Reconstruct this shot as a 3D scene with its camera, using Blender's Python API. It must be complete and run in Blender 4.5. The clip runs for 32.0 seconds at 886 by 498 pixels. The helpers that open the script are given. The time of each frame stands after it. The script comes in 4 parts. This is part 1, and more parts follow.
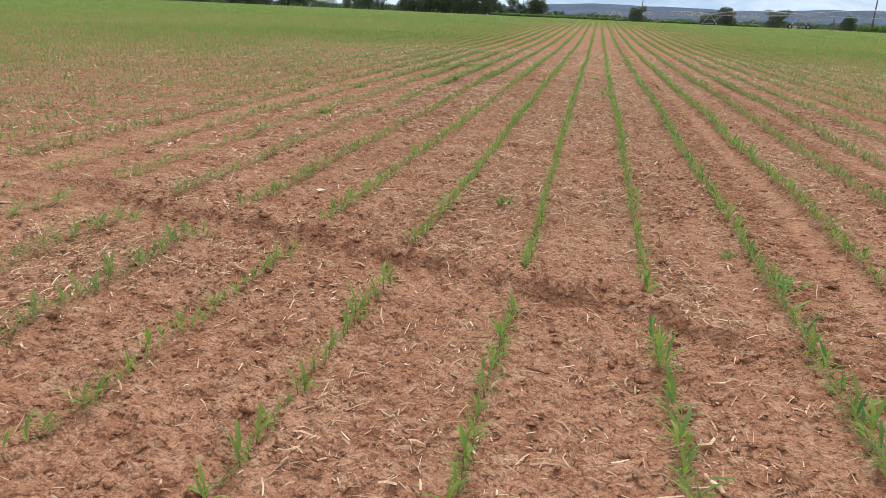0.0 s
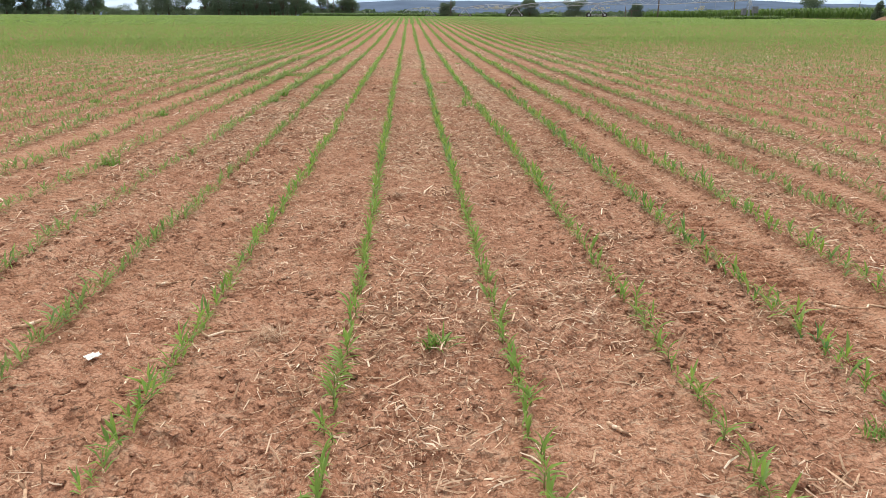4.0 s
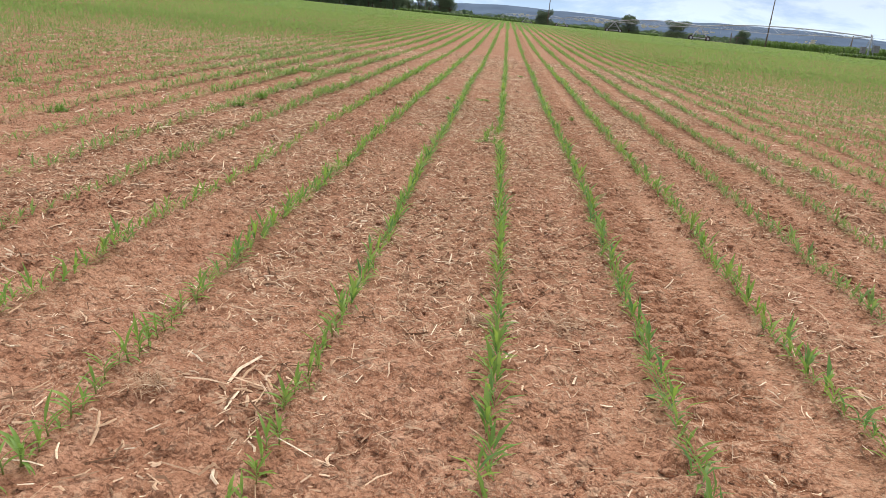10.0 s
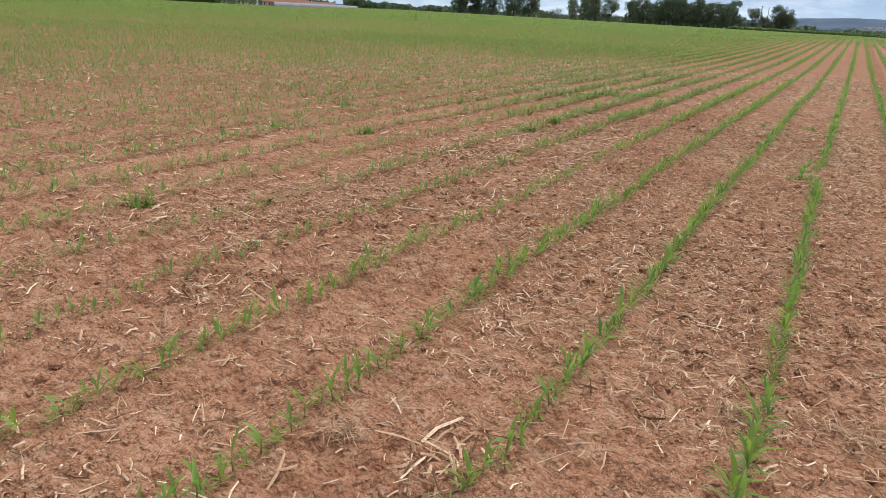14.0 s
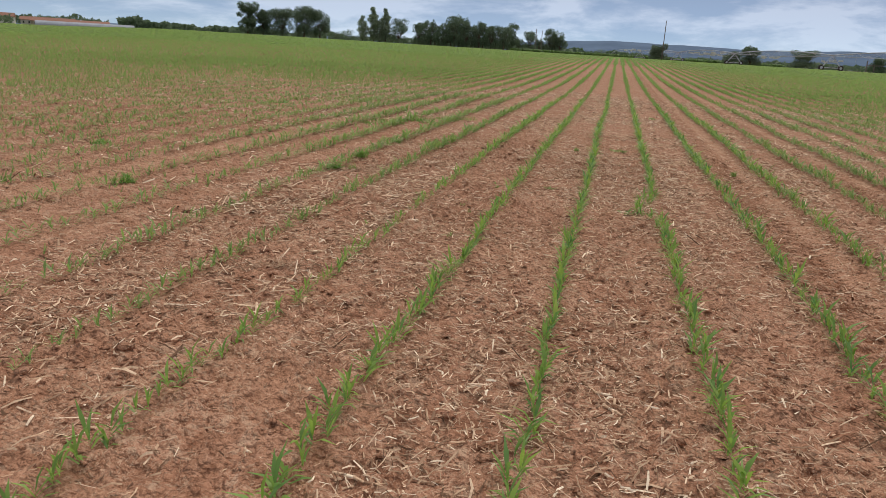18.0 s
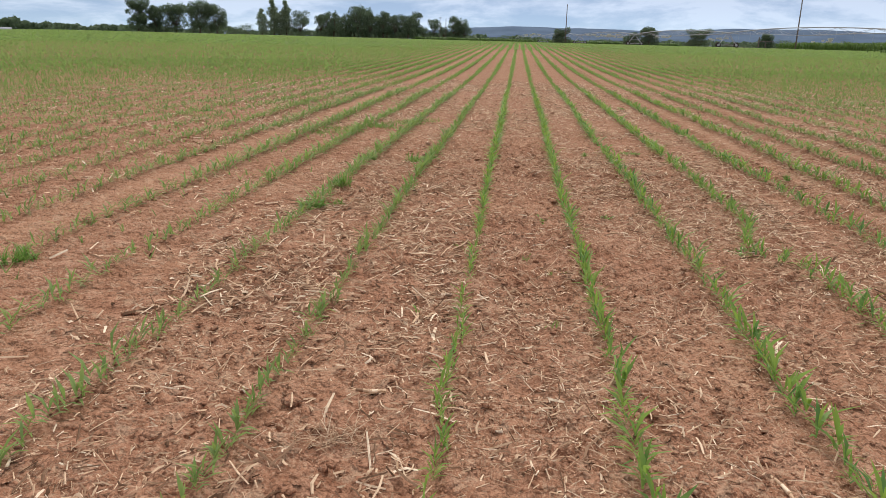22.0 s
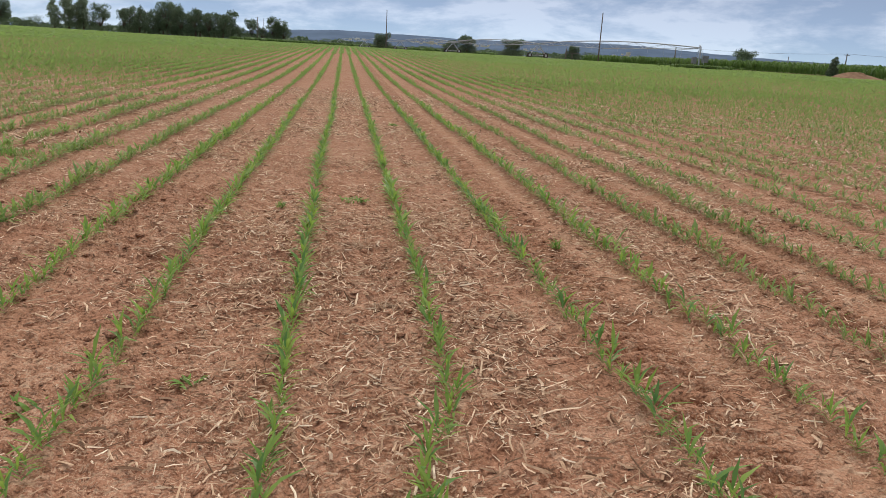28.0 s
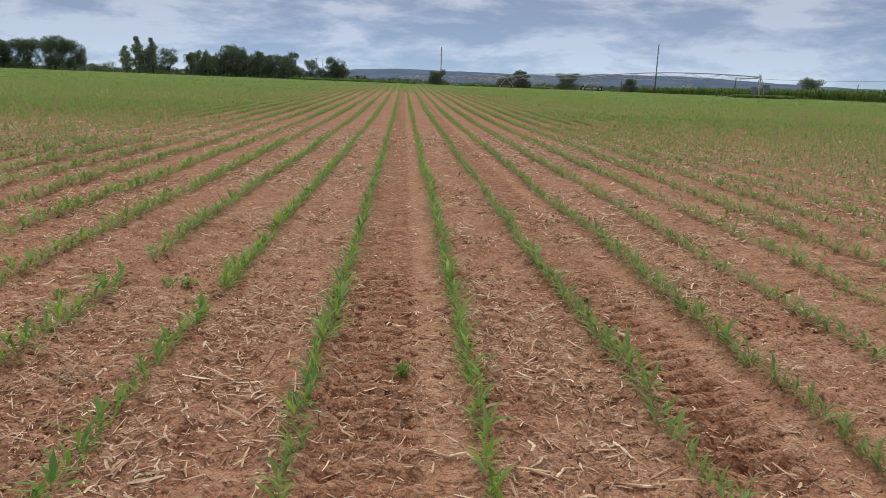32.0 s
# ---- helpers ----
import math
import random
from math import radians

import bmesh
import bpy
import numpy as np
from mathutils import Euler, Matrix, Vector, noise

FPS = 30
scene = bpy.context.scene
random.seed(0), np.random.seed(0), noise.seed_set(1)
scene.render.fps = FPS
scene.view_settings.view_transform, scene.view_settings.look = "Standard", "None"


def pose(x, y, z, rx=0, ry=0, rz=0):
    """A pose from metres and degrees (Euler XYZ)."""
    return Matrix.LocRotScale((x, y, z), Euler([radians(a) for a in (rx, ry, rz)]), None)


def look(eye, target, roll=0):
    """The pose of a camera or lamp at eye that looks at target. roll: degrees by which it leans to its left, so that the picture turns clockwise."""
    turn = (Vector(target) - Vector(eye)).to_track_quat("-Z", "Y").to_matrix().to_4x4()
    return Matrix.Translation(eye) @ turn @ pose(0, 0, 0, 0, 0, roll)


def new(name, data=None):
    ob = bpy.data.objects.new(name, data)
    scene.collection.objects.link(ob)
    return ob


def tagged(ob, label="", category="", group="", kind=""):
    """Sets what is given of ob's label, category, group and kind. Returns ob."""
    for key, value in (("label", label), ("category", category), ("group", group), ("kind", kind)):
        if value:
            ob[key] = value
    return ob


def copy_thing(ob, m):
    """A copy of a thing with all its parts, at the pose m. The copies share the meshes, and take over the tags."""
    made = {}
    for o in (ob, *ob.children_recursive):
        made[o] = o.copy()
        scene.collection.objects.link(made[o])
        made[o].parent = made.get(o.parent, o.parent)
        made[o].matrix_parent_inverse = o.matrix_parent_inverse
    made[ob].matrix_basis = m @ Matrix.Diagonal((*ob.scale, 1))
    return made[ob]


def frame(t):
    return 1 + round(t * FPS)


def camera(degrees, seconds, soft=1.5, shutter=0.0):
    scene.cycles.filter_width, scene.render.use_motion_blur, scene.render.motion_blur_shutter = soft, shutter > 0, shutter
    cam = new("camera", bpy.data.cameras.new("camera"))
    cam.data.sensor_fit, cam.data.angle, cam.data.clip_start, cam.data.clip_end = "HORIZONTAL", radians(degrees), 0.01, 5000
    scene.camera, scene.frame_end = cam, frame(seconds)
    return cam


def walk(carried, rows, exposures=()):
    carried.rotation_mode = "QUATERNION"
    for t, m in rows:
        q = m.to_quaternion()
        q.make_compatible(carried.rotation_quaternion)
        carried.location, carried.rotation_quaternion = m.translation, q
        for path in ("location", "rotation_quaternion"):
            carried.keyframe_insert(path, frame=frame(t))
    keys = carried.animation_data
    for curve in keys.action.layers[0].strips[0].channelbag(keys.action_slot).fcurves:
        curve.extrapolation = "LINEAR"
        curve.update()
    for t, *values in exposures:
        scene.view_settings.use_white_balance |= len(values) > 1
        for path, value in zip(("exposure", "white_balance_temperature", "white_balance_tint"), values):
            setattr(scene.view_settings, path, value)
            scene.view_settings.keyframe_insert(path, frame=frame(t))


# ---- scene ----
cam = camera(63.67, 32.0, soft=0.65)
# seconds, eye x, y, z, yaw to the left, pitch, roll
PATH = [
    (0, 0.321, 3.683, 1.564, 11.08, -18.20, 2.19),
    (0.5, 0.208, 4.073, 1.571, 8.24, -17.90, 1.99),
    (1, -0.006, 4.392, 1.522, 4.80, -17.68, 1.91),
    (1.5, -0.223, 4.691, 1.582, 2.90, -17.81, 0.82),
    (2, -0.266, 5.048, 1.566, 0.81, -17.89, 0.26),
    (2.5, -0.235, 5.373, 1.592, -0.63, -17.64, -0.43),
    (3, -0.296, 5.669, 1.568, -1.76, -17.88, -0.62),
    (3.5, -0.368, 6.026, 1.579, -2.73, -18.02, -0.17),
    (5.5, -0.503, 7.620, 1.495, -1.44, -18.25, -0.09),
    (6, -0.428, 8.042, 1.479, -1.08, -18.52, -0.23),
    (6.5, -0.339, 8.338, 1.518, -0.33, -18.64, -0.69),
    (7, -0.289, 8.673, 1.501, -1.17, -17.08, -0.72),
    (7.5, -0.176, 8.937, 1.493, -3.92, -16.80, -1.18),
    (8, 0.060, 9.220, 1.477, -3.95, -16.69, 2.37),
    (8.5, 0.196, 9.452, 1.451, -4.18, -16.80, 3.28),
    (9, 0.278, 9.764, 1.476, -3.94, -17.17, 4.22),
    (9.5, 0.405, 10.000, 1.517, -3.63, -17.48, 4.72),
    (10, 0.647, 10.249, 1.504, 3.27, -18.04, 5.33),
    (10.5, 0.746, 10.427, 1.542, 13.73, -18.71, 5.57),
    (11, 0.755, 10.609, 1.533, 17.60, -19.00, 5.02),
    (11.5, 0.778, 10.688, 1.544, 22.04, -18.86, 4.09),
    (12, 0.797, 10.696, 1.544, 26.02, -18.64, 3.92),
    (12.5, 0.777, 10.705, 1.542, 28.84, -18.66, 3.68),
    (13, 0.775, 10.711, 1.541, 29.79, -18.65, 3.28),
    (13.5, 0.790, 10.722, 1.535, 29.48, -18.51, 3.15),
    (15.5, 0.850, 11.060, 1.507, 23.22, -16.76, 3.34),
    (16, 0.816, 11.230, 1.517, 21.09, -16.59, 3.93),
    (16.5, 0.618, 11.440, 1.495, 15.96, -16.25, 4.30),
    (17, 0.410, 11.649, 1.507, 13.33, -16.12, 3.85),
    (17.5, 0.291, 11.964, 1.483, 12.46, -16.05, 3.31),
    (18, 0.180, 12.180, 1.504, 12.49, -15.72, 3.17),
    (18.5, -0.080, 12.377, 1.463, 12.51, -15.73, 3.16),
    (19, -0.331, 12.581, 1.478, 12.19, -15.67, 2.86),
    (19.5, -0.512, 12.854, 1.448, 11.98, -16.00, 2.44),
    (20, -0.661, 13.093, 1.483, 11.95, -16.10, 2.16),
    (20.5, -0.911, 13.327, 1.462, 11.27, -16.27, 2.31),
    (21, -1.113, 13.551, 1.492, 8.23, -15.71, 1.94),
    (21.5, -1.226, 13.851, 1.478, 6.90, -15.92, 1.67),
    (22, -1.248, 14.093, 1.488, 5.51, -16.25, 1.11),
    (22.5, -1.237, 14.301, 1.480, 3.28, -17.02, 0.84),
    (23, -1.266, 14.581, 1.479, 2.15, -16.89, 0.80),
    (23.5, -1.228, 14.782, 1.480, -1.36, -17.16, 1.48),
    (24, -1.106, 15.101, 1.446, -3.73, -17.05, 0.06),
    (24.5, -1.019, 15.411, 1.439, -5.51, -16.75, 0.27),
    (25, -0.938, 15.755, 1.459, -6.54, -15.91, 0.87),
    (25.5, -0.771, 15.990, 1.454, -7.63, -15.25, 0.49),
    (27.5, 0.016, 17.142, 1.422, -8.89, -16.34, 0.38),
    (28, 0.239, 17.374, 1.454, -8.44, -15.43, 3.06),
    (28.5, 0.375, 17.665, 1.424, -7.51, -15.46, 3.66),
    (29, 0.541, 17.940, 1.437, -6.72, -15.43, 2.57),
    (29.5, 0.867, 18.130, 1.441, -4.55, -15.17, 2.79),
    (30, 1.060, 18.299, 1.461, -2.06, -15.37, 2.73),
    (30.5, 1.174, 18.572, 1.461, -1.42, -14.78, 1.83),
    (31, 1.404, 18.750, 1.440, -1.53, -14.13, 0.37),
    (31.5, 1.684, 18.958, 1.433, -1.88, -13.53, 0.69),
    (32, 1.896, 19.254, 1.431, -3.45, -12.89, 1.80),
]
walk(cam, [(t, pose(x, y, z, 90 + p, 0, w) @ pose(0, 0, 0, 0, 0, r)) for t, x, y, z, w, p, r in PATH],
     [(t, v + 0.71) for t, v in ((0, 0.13), (1, 0.04), (2, 0.32), (3, 0.32), (6, 0.40), (7, 0.22), (8, 0.07), (9, 0.36), (10, 0.3), (11, 0.2), (12, 0.12), (13, 0.14), (16, -0.22), (17, -0.05), (18, -0.2), (19, -0.22), (20, -0.06), (21, -0.12), (22, 0.02), (23, 0.06), (24, 0.21), (25, -0.07), (28, -0.09), (29, -0.1), (30, -0.1), (31, -0.12), (32, -0.27))])

# ---------------------------------------------------------------- light
world = bpy.data.worlds.new("overcast_sky")
scene.world = world
world.use_nodes = True
nt = world.node_tree
nt.nodes.clear()
SUN_EL, SUN_AZ = radians(56), radians(4)


def wnode(kind, **kw):
    n = nt.nodes.new(kind)
    for k, v in kw.items():
        n.inputs[k].default_value = v
    return n


sky = nt.nodes.new("ShaderNodeTexSky")
sky.sky_type, sky.sun_disc = "NISHITA", False
sky.sun_elevation, sky.sun_rotation = SUN_EL, SUN_AZ
sky.air_density, sky.dust_density = 0.28, 0.0
tc = nt.nodes.new("ShaderNodeTexCoord")
mp = nt.nodes.new("ShaderNodeMapping")
mp.inputs["Scale"].default_value = (2.2, 2.2, 8.0)
mp.inputs["Location"].default_value = (4.1, 0.6, 0.3)
nt.links.new(tc.outputs["Generated"], mp.inputs["Vector"])
cn = wnode("ShaderNodeTexNoise", Scale=2.5, Detail=10.0, Roughness=0.6, Distortion=0.2)
nt.links.new(mp.outputs["Vector"], cn.inputs["Vector"])
ramp = nt.nodes.new("ShaderNodeValToRGB")
ramp.color_ramp.elements[0].position, ramp.color_ramp.elements[0].color = 0.44, (0.385, 0.415, 0.455, 1)
ramp.color_ramp.elements[1].position, ramp.color_ramp.elements[1].color = 0.585, (0.92, 0.905, 0.89, 1)
mid_c = ramp.color_ramp.elements.new(0.5)
mid_c.color = (0.56, 0.57, 0.59, 1)
nt.links.new(cn.outputs["Fac"], ramp.inputs["Fac"])
# an overcast dome is about three times as bright overhead as at the horizon
sep = nt.nodes.new("ShaderNodeSeparateXYZ")
nt.links.new(tc.outputs["Generated"], sep.inputs["Vector"])
rise = nt.nodes.new("ShaderNodeMapRange")
rise.inputs["From Min"].default_value, rise.inputs["From Max"].default_value = 0.0, 1.0
rise.inputs["To Min"].default_value, rise.inputs["To Max"].default_value = 0.755, 2.2
nt.links.new(sep.outputs["Z"], rise.inputs["Value"])
lift = nt.nodes.new("ShaderNodeVectorMath")
lift.operation = "SCALE"
pale = nt.nodes.new("ShaderNodeMix")
pale.data_type = "RGBA"
pale.inputs[7].default_value = (0.80, 0.76, 0.70, 1)
up = nt.nodes.new("ShaderNodeMapRange")
up.inputs["From Min"].default_value, up.inputs["From Max"].default_value = 0.12, 0.55
nt.links.new(sep.outputs["Z"], up.inputs["Value"])
nt.links.new(up.outputs["Result"], pale.inputs[0])
nt.links.new(ramp.outputs["Color"], pale.inputs[6])
nt.links.new(pale.outputs[2], lift.inputs[0])
nt.links.new(rise.outputs["Result"], lift.inputs["Scale"])
b1, b2 = wnode("ShaderNodeBackground", Strength=0.04), wnode("ShaderNodeBackground", Strength=0.35)
nt.links.new(sky.outputs["Color"], b1.inputs["Color"])
nt.links.new(lift.outputs["Vector"], b2.inputs["Color"])
add = nt.nodes.new("ShaderNodeAddShader")
nt.links.new(b1.outputs["Background"], add.inputs[0])
nt.links.new(b2.outputs["Background"], add.inputs[1])
wo = nt.nodes.new("ShaderNodeOutputWorld")
nt.links.new(add.outputs["Shader"], wo.inputs["Surface"])

sun = new("sun", bpy.data.lights.new("sun", "SUN"))
sun.data.energy, sun.data.angle, sun.data.color = 1.3, radians(36), (1.0, 0.95, 0.86)
sun.matrix_world = look((0, 0, 60), (-math.sin(SUN_AZ) * math.cos(SUN_EL), -math.cos(SUN_AZ) * math.cos(SUN_EL), 60 - math.sin(SUN_EL)))


# ---------------------------------------------------------------- materials
class Mat:
    """A small builder of node materials."""

    def __init__(self, name, rough=0.85, spec=0.25):
        self.m = bpy.data.materials.new(name)
        self.m.use_nodes = True
        self.t = self.m.node_tree
        self.b = self.t.nodes["Principled BSDF"]
        self.b.inputs["Roughness"].default_value = rough
        self.b.inputs["Specular IOR Level"].default_value = spec
        self.geo = self.t.nodes.new("ShaderNodeNewGeometry")
        self.pos = self.geo.outputs["Position"]

    def link(self, a, b):
        self.t.links.new(a, b)

    def noise(self, scale, detail=4.0, rough=0.55, distort=0.0, vec=None):
        n = self.t.nodes.new("ShaderNodeTexNoise")
        for k, v in (("Scale", scale), ("Detail", detail), ("Roughness", rough), ("Distortion", distort)):
            n.inputs[k].default_value = v
        self.link(vec or self.pos, n.inputs["Vector"])
        return n.outputs["Fac"]

    def stretch(self, sx, sy, sz):
        n = self.t.nodes.new("ShaderNodeMapping")
        n.inputs["Scale"].default_value = (sx, sy, sz)
        self.link(self.pos, n.inputs["Vector"])
        return n.outputs["Vector"]

    def ramp(self, fac, stops):
        n = self.t.nodes.new("ShaderNodeValToRGB")
        els = n.color_ramp.elements
        while len(els) < len(stops):
            els.new(0.5)
        for e, (p, c) in zip(els, stops):
            e.position, e.color = p, (*c, 1)
        self.link(fac, n.inputs["Fac"])
        return n.outputs["Color"]

    def mix(self, fac, a, b, mode="MIX"):
        n = self.t.nodes.new("ShaderNodeMix")
        n.data_type, n.blend_type = "RGBA", mode
        for v, sock in ((fac, n.inputs[0]), (a, n.inputs[6]), (b, n.inputs[7])):
            if isinstance(v, (int, float)):
                sock.default_value = v
            elif isinstance(v, tuple):
                sock.default_value = (*v, 1)
            else:
                self.link(v, sock)
        return n.outputs[2]

    def step(self, val, lo, hi):
        n = self.t.nodes.new("ShaderNodeMapRange")
        n.inputs["From Min"].default_value, n.inputs["From Max"].default_value = lo, hi
        self.link(val, n.inputs["Value"])
        return n.outputs["Result"]

    def math(self, op, a, b=0.0):
        n = self.t.nodes.new("ShaderNodeMath")
        n.operation = op
        for v, sock in ((a, n.inputs[0]), (b, n.inputs[1])):
            if isinstance(v, (int, float)):
                sock.default_value = v
            else:
                self.link(v, sock)
        return n.outputs[0]

    def xyz(self):
        n = self.t.nodes.new("ShaderNodeSeparateXYZ")
        self.link(self.pos, n.inputs["Vector"])
        return n.outputs["X"], n.outputs["Y"], n.outputs["Z"]

    def bump(self, fac, strength=0.4, dist=0.01):
        n = self.t.nodes.new("ShaderNodeBump")
        n.inputs["Strength"].default_value, n.inputs["Distance"].default_value = strength, dist
        self.link(fac, n.inputs["Height"])
        self.link(n.outputs["Normal"], self.b.inputs["Normal"])

    def color(self, c):
        if isinstance(c, tuple):
            self.b.inputs["Base Color"].default_value = (*c, 1)
        else:
            self.link(c, self.b.inputs["Base Color"])
        return self.m

    def island(self):
        return self.geo.outputs["Random Per Island"]

    def object_random(self):
        n = self.t.nodes.new("ShaderNodeObjectInfo")
        return n.outputs["Random"]


def soil_material():
    k = Mat("red_clay_soil", 0.95, 0.12)
    x, y, z = k.xyz()
    big = k.noise(0.9, 3)
    mid = k.noise(7.0, 6, 0.62)
    fine = k.noise(75.0, 6, 0.72)
    c = k.ramp(mid, [(0.30, (0.240, 0.108, 0.064)), (0.5, (0.355, 0.179, 0.113)), (0.70, (0.470, 0.266, 0.180))])
    c = k.mix(k.math("MULTIPLY", k.step(big, 0.45, 0.7), 0.45), c, (0.44, 0.245, 0.155))
    crumb = k.noise(30.0, 5, 0.7)
    # dark flecks here and in fine: random, painted for shade between clods
    c = k.mix(k.math("MULTIPLY", k.step(crumb, 0.48, 0.36), 0.68), c, (0.140, 0.060, 0.034))
    c = k.mix(k.math("MULTIPLY", k.step(crumb, 0.54, 0.68), 0.40), c, (0.50, 0.29, 0.19))
    c = k.mix(k.math("MULTIPLY", k.step(fine, 0.52, 0.64), 0.30), c, (0.54, 0.33, 0.225))
    c = k.mix(k.math("MULTIPLY", k.step(fine, 0.47, 0.36), 0.58), c, (0.125, 0.054, 0.031))
    # fresh, redder soil in the two wheel tracks
    for centre, side in ((1.78, 1), (3.29, -1)):
        d = k.math("ABSOLUTE", k.math("SUBTRACT", x, centre))
        w = k.math("MULTIPLY", k.step(d, 0.24, 0.17), k.step(k.noise(5.0, 4), 0.34, 0.54))
        c = k.mix(k.math("MULTIPLY", w, 0.30), c, (0.26, 0.118, 0.062))
        # darker stripes in the troughs between the lug ridges, in phase with relief()
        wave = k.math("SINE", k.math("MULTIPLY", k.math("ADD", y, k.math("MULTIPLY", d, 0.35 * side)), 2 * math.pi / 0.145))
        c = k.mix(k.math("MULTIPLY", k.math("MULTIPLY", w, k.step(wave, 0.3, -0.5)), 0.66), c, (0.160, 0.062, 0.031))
        d = k.math("ABSOLUTE", k.math("SUBTRACT", x, centre + 0.31))
        w = k.math("MULTIPLY", k.step(d, 0.14, 0.07), k.step(k.noise(2.5, 4), 0.3, 0.55))
        c = k.mix(k.math("MULTIPLY", w, 0.35), c, (0.45, 0.25, 0.158))
    # smooth, pale old wheelings in the western rows
    d = k.math("ABSOLUTE", k.math("SUBTRACT", x, -4.86))
    w = k.math("MULTIPLY", k.step(d, 0.30, 0.18), k.step(k.noise(1.4, 4), 0.3, 0.55))
    c = k.mix(k.math("MULTIPLY", w, 0.35), c, (0.50, 0.29, 0.18))
    # the crossing wheel rut: a darker, redder band along its step
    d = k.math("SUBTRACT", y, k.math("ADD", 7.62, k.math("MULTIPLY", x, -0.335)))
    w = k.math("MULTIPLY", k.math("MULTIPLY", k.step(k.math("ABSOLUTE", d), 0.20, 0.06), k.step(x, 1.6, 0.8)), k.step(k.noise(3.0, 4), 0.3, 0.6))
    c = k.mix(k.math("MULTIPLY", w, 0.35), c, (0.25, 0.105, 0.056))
    # straw crumbs too small to pick out
    crumbs = k.noise(1.0, 2, 0.5, 0.0, k.stretch(46, 150, 60))
    crumbs2 = k.noise(1.0, 2, 0.5, 0.0, k.stretch(150, 40, 60))
    litter = k.math("MAXIMUM", k.step(crumbs, 0.585, 0.61), k.step(crumbs2, 0.60, 0.625))
    litter = k.math("MULTIPLY", litter, k.step(k.noise(1.6, 4), 0.36, 0.60))
    c = k.mix(k.math("MULTIPLY", litter, 0.50), c, (0.60, 0.42, 0.30))
    # matted chaff and turned lumps, in patches a hand wide
    mats = k.noise(11.0, 6, 0.75, 0.4)
    c = k.mix(k.math("MULTIPLY", k.step(mats, 0.545, 0.60), 0.40), c, (0.56, 0.40, 0.285))
    c = k.mix(k.math("MULTIPLY", k.step(mats, 0.43, 0.37), 0.38), c, (0.185, 0.080, 0.043))
    # grassland beyond the field
    r = k.math("SQRT", k.math("ADD", k.math("POWER", x, 2.0), k.math("POWER", y, 2.0)))
    out = k.math("MAXIMUM", k.step(r, 318, 322), k.step(x, 63.5, 64.5))
    grass = k.ramp(k.noise(0.02, 5), [(0.35, (0.10, 0.15, 0.045)), (0.5, (0.16, 0.19, 0.07)), (0.65, (0.30, 0.25, 0.13))])
    c = k.mix(out, c, grass)
    rel = k.math("MULTIPLY", k.noise(60.0, 2, 0.5), 0.6)
    for s, amt in ((21.0, 0.9), (48.0, 0.45)):
        vo = k.t.nodes.new("ShaderNodeTexVoronoi")
        vo.feature = "SMOOTH_F1"
        vo.inputs["Scale"].default_value, vo.inputs["Smoothness"].default_value = s, 0.25
        wob = k.t.nodes.new("ShaderNodeVectorMath")
        wob.operation = "ADD"
        k.link(k.pos, wob.inputs[0])
        nz = k.t.nodes.new("ShaderNodeTexNoise")
        nz.inputs["Scale"].default_value = s * 0.7
        k.link(k.pos, nz.inputs["Vector"])
        sc = k.t.nodes.new("ShaderNodeVectorMath")
        sc.operation = "SCALE"
        sc.inputs["Scale"].default_value = 1.3 / s
        k.link(nz.outputs["Color"], sc.inputs[0])
        k.link(sc.outputs["Vector"], wob.inputs[1])
        k.link(wob.outputs["Vector"], vo.inputs["Vector"])
        rel = k.math("SUBTRACT", rel, k.math("MULTIPLY", vo.outputs["Distance"], amt))
    k.bump(rel, 1.0, 0.027)
    return k.color(c)


def leaf_material(name, dark, light, tip, rough=0.5, through_light=0.32):
    k = Mat(name, rough, 0.35)
    c = k.mix(k.island(), dark, light)
    c = k.mix(k.math("MULTIPLY", k.step(k.noise(9.0, 3), 0.5, 0.75), 0.5), c, tip)
    k.b.inputs["Transmission Weight"].default_value = 0.0
    k.b.inputs["Subsurface Weight"].default_value = 0.0
    c = k.mix(k.math("MULTIPLY", k.object_random(), 0.35), c, light)
    tr = k.t.nodes.new("ShaderNodeBsdfTranslucent")
    k.link(c, tr.inputs["Color"])
    ms = k.t.nodes.new("ShaderNodeMixShader")
    ms.inputs[0].default_value = through_light
    k.link(k.b.outputs[0], ms.inputs[1])
    k.link(tr.outputs[0], ms.inputs[2])
    k.link(ms.outputs[0], k.t.nodes["Material Output"].inputs["Surface"])
    return k.color(c)


def plain(name, a, b, scale=8.0, rough=0.7, metal=0.0, spec=0.3, bump=0.0):
    k = Mat(name, rough, spec)
    k.b.inputs["Metallic"].default_value = metal
    f = k.noise(scale, 5, 0.6)
    c = k.ramp(f, [(0.3, a), (0.7, b)])
    if bump:
        k.bump(f, bump, 0.02)
    return k.color(c)


def straw_material(name="dry_straw", age=0.0):
    """age: how far weathered to grey-brown."""
    k = Mat(name, 0.9, 0.05)
    c = k.ramp(k.island(), [(0.0, (0.10, 0.055, 0.035)), (0.24, (0.36, 0.225, 0.15)), (0.52, (0.60, 0.41, 0.28)), (0.85, (0.78, 0.58, 0.42)), (1.0, (0.92, 0.79, 0.63))])
    c = k.mix(k.math("MULTIPLY", k.step(k.noise(45.0, 3), 0.5, 0.7), 0.5), c, (0.27, 0.165, 0.105))
    c = k.mix(age, c, (0.30, 0.20, 0.13))
    k.bump(k.noise(220.0, 2), 0.3, 0.002)
    return k.color(c)


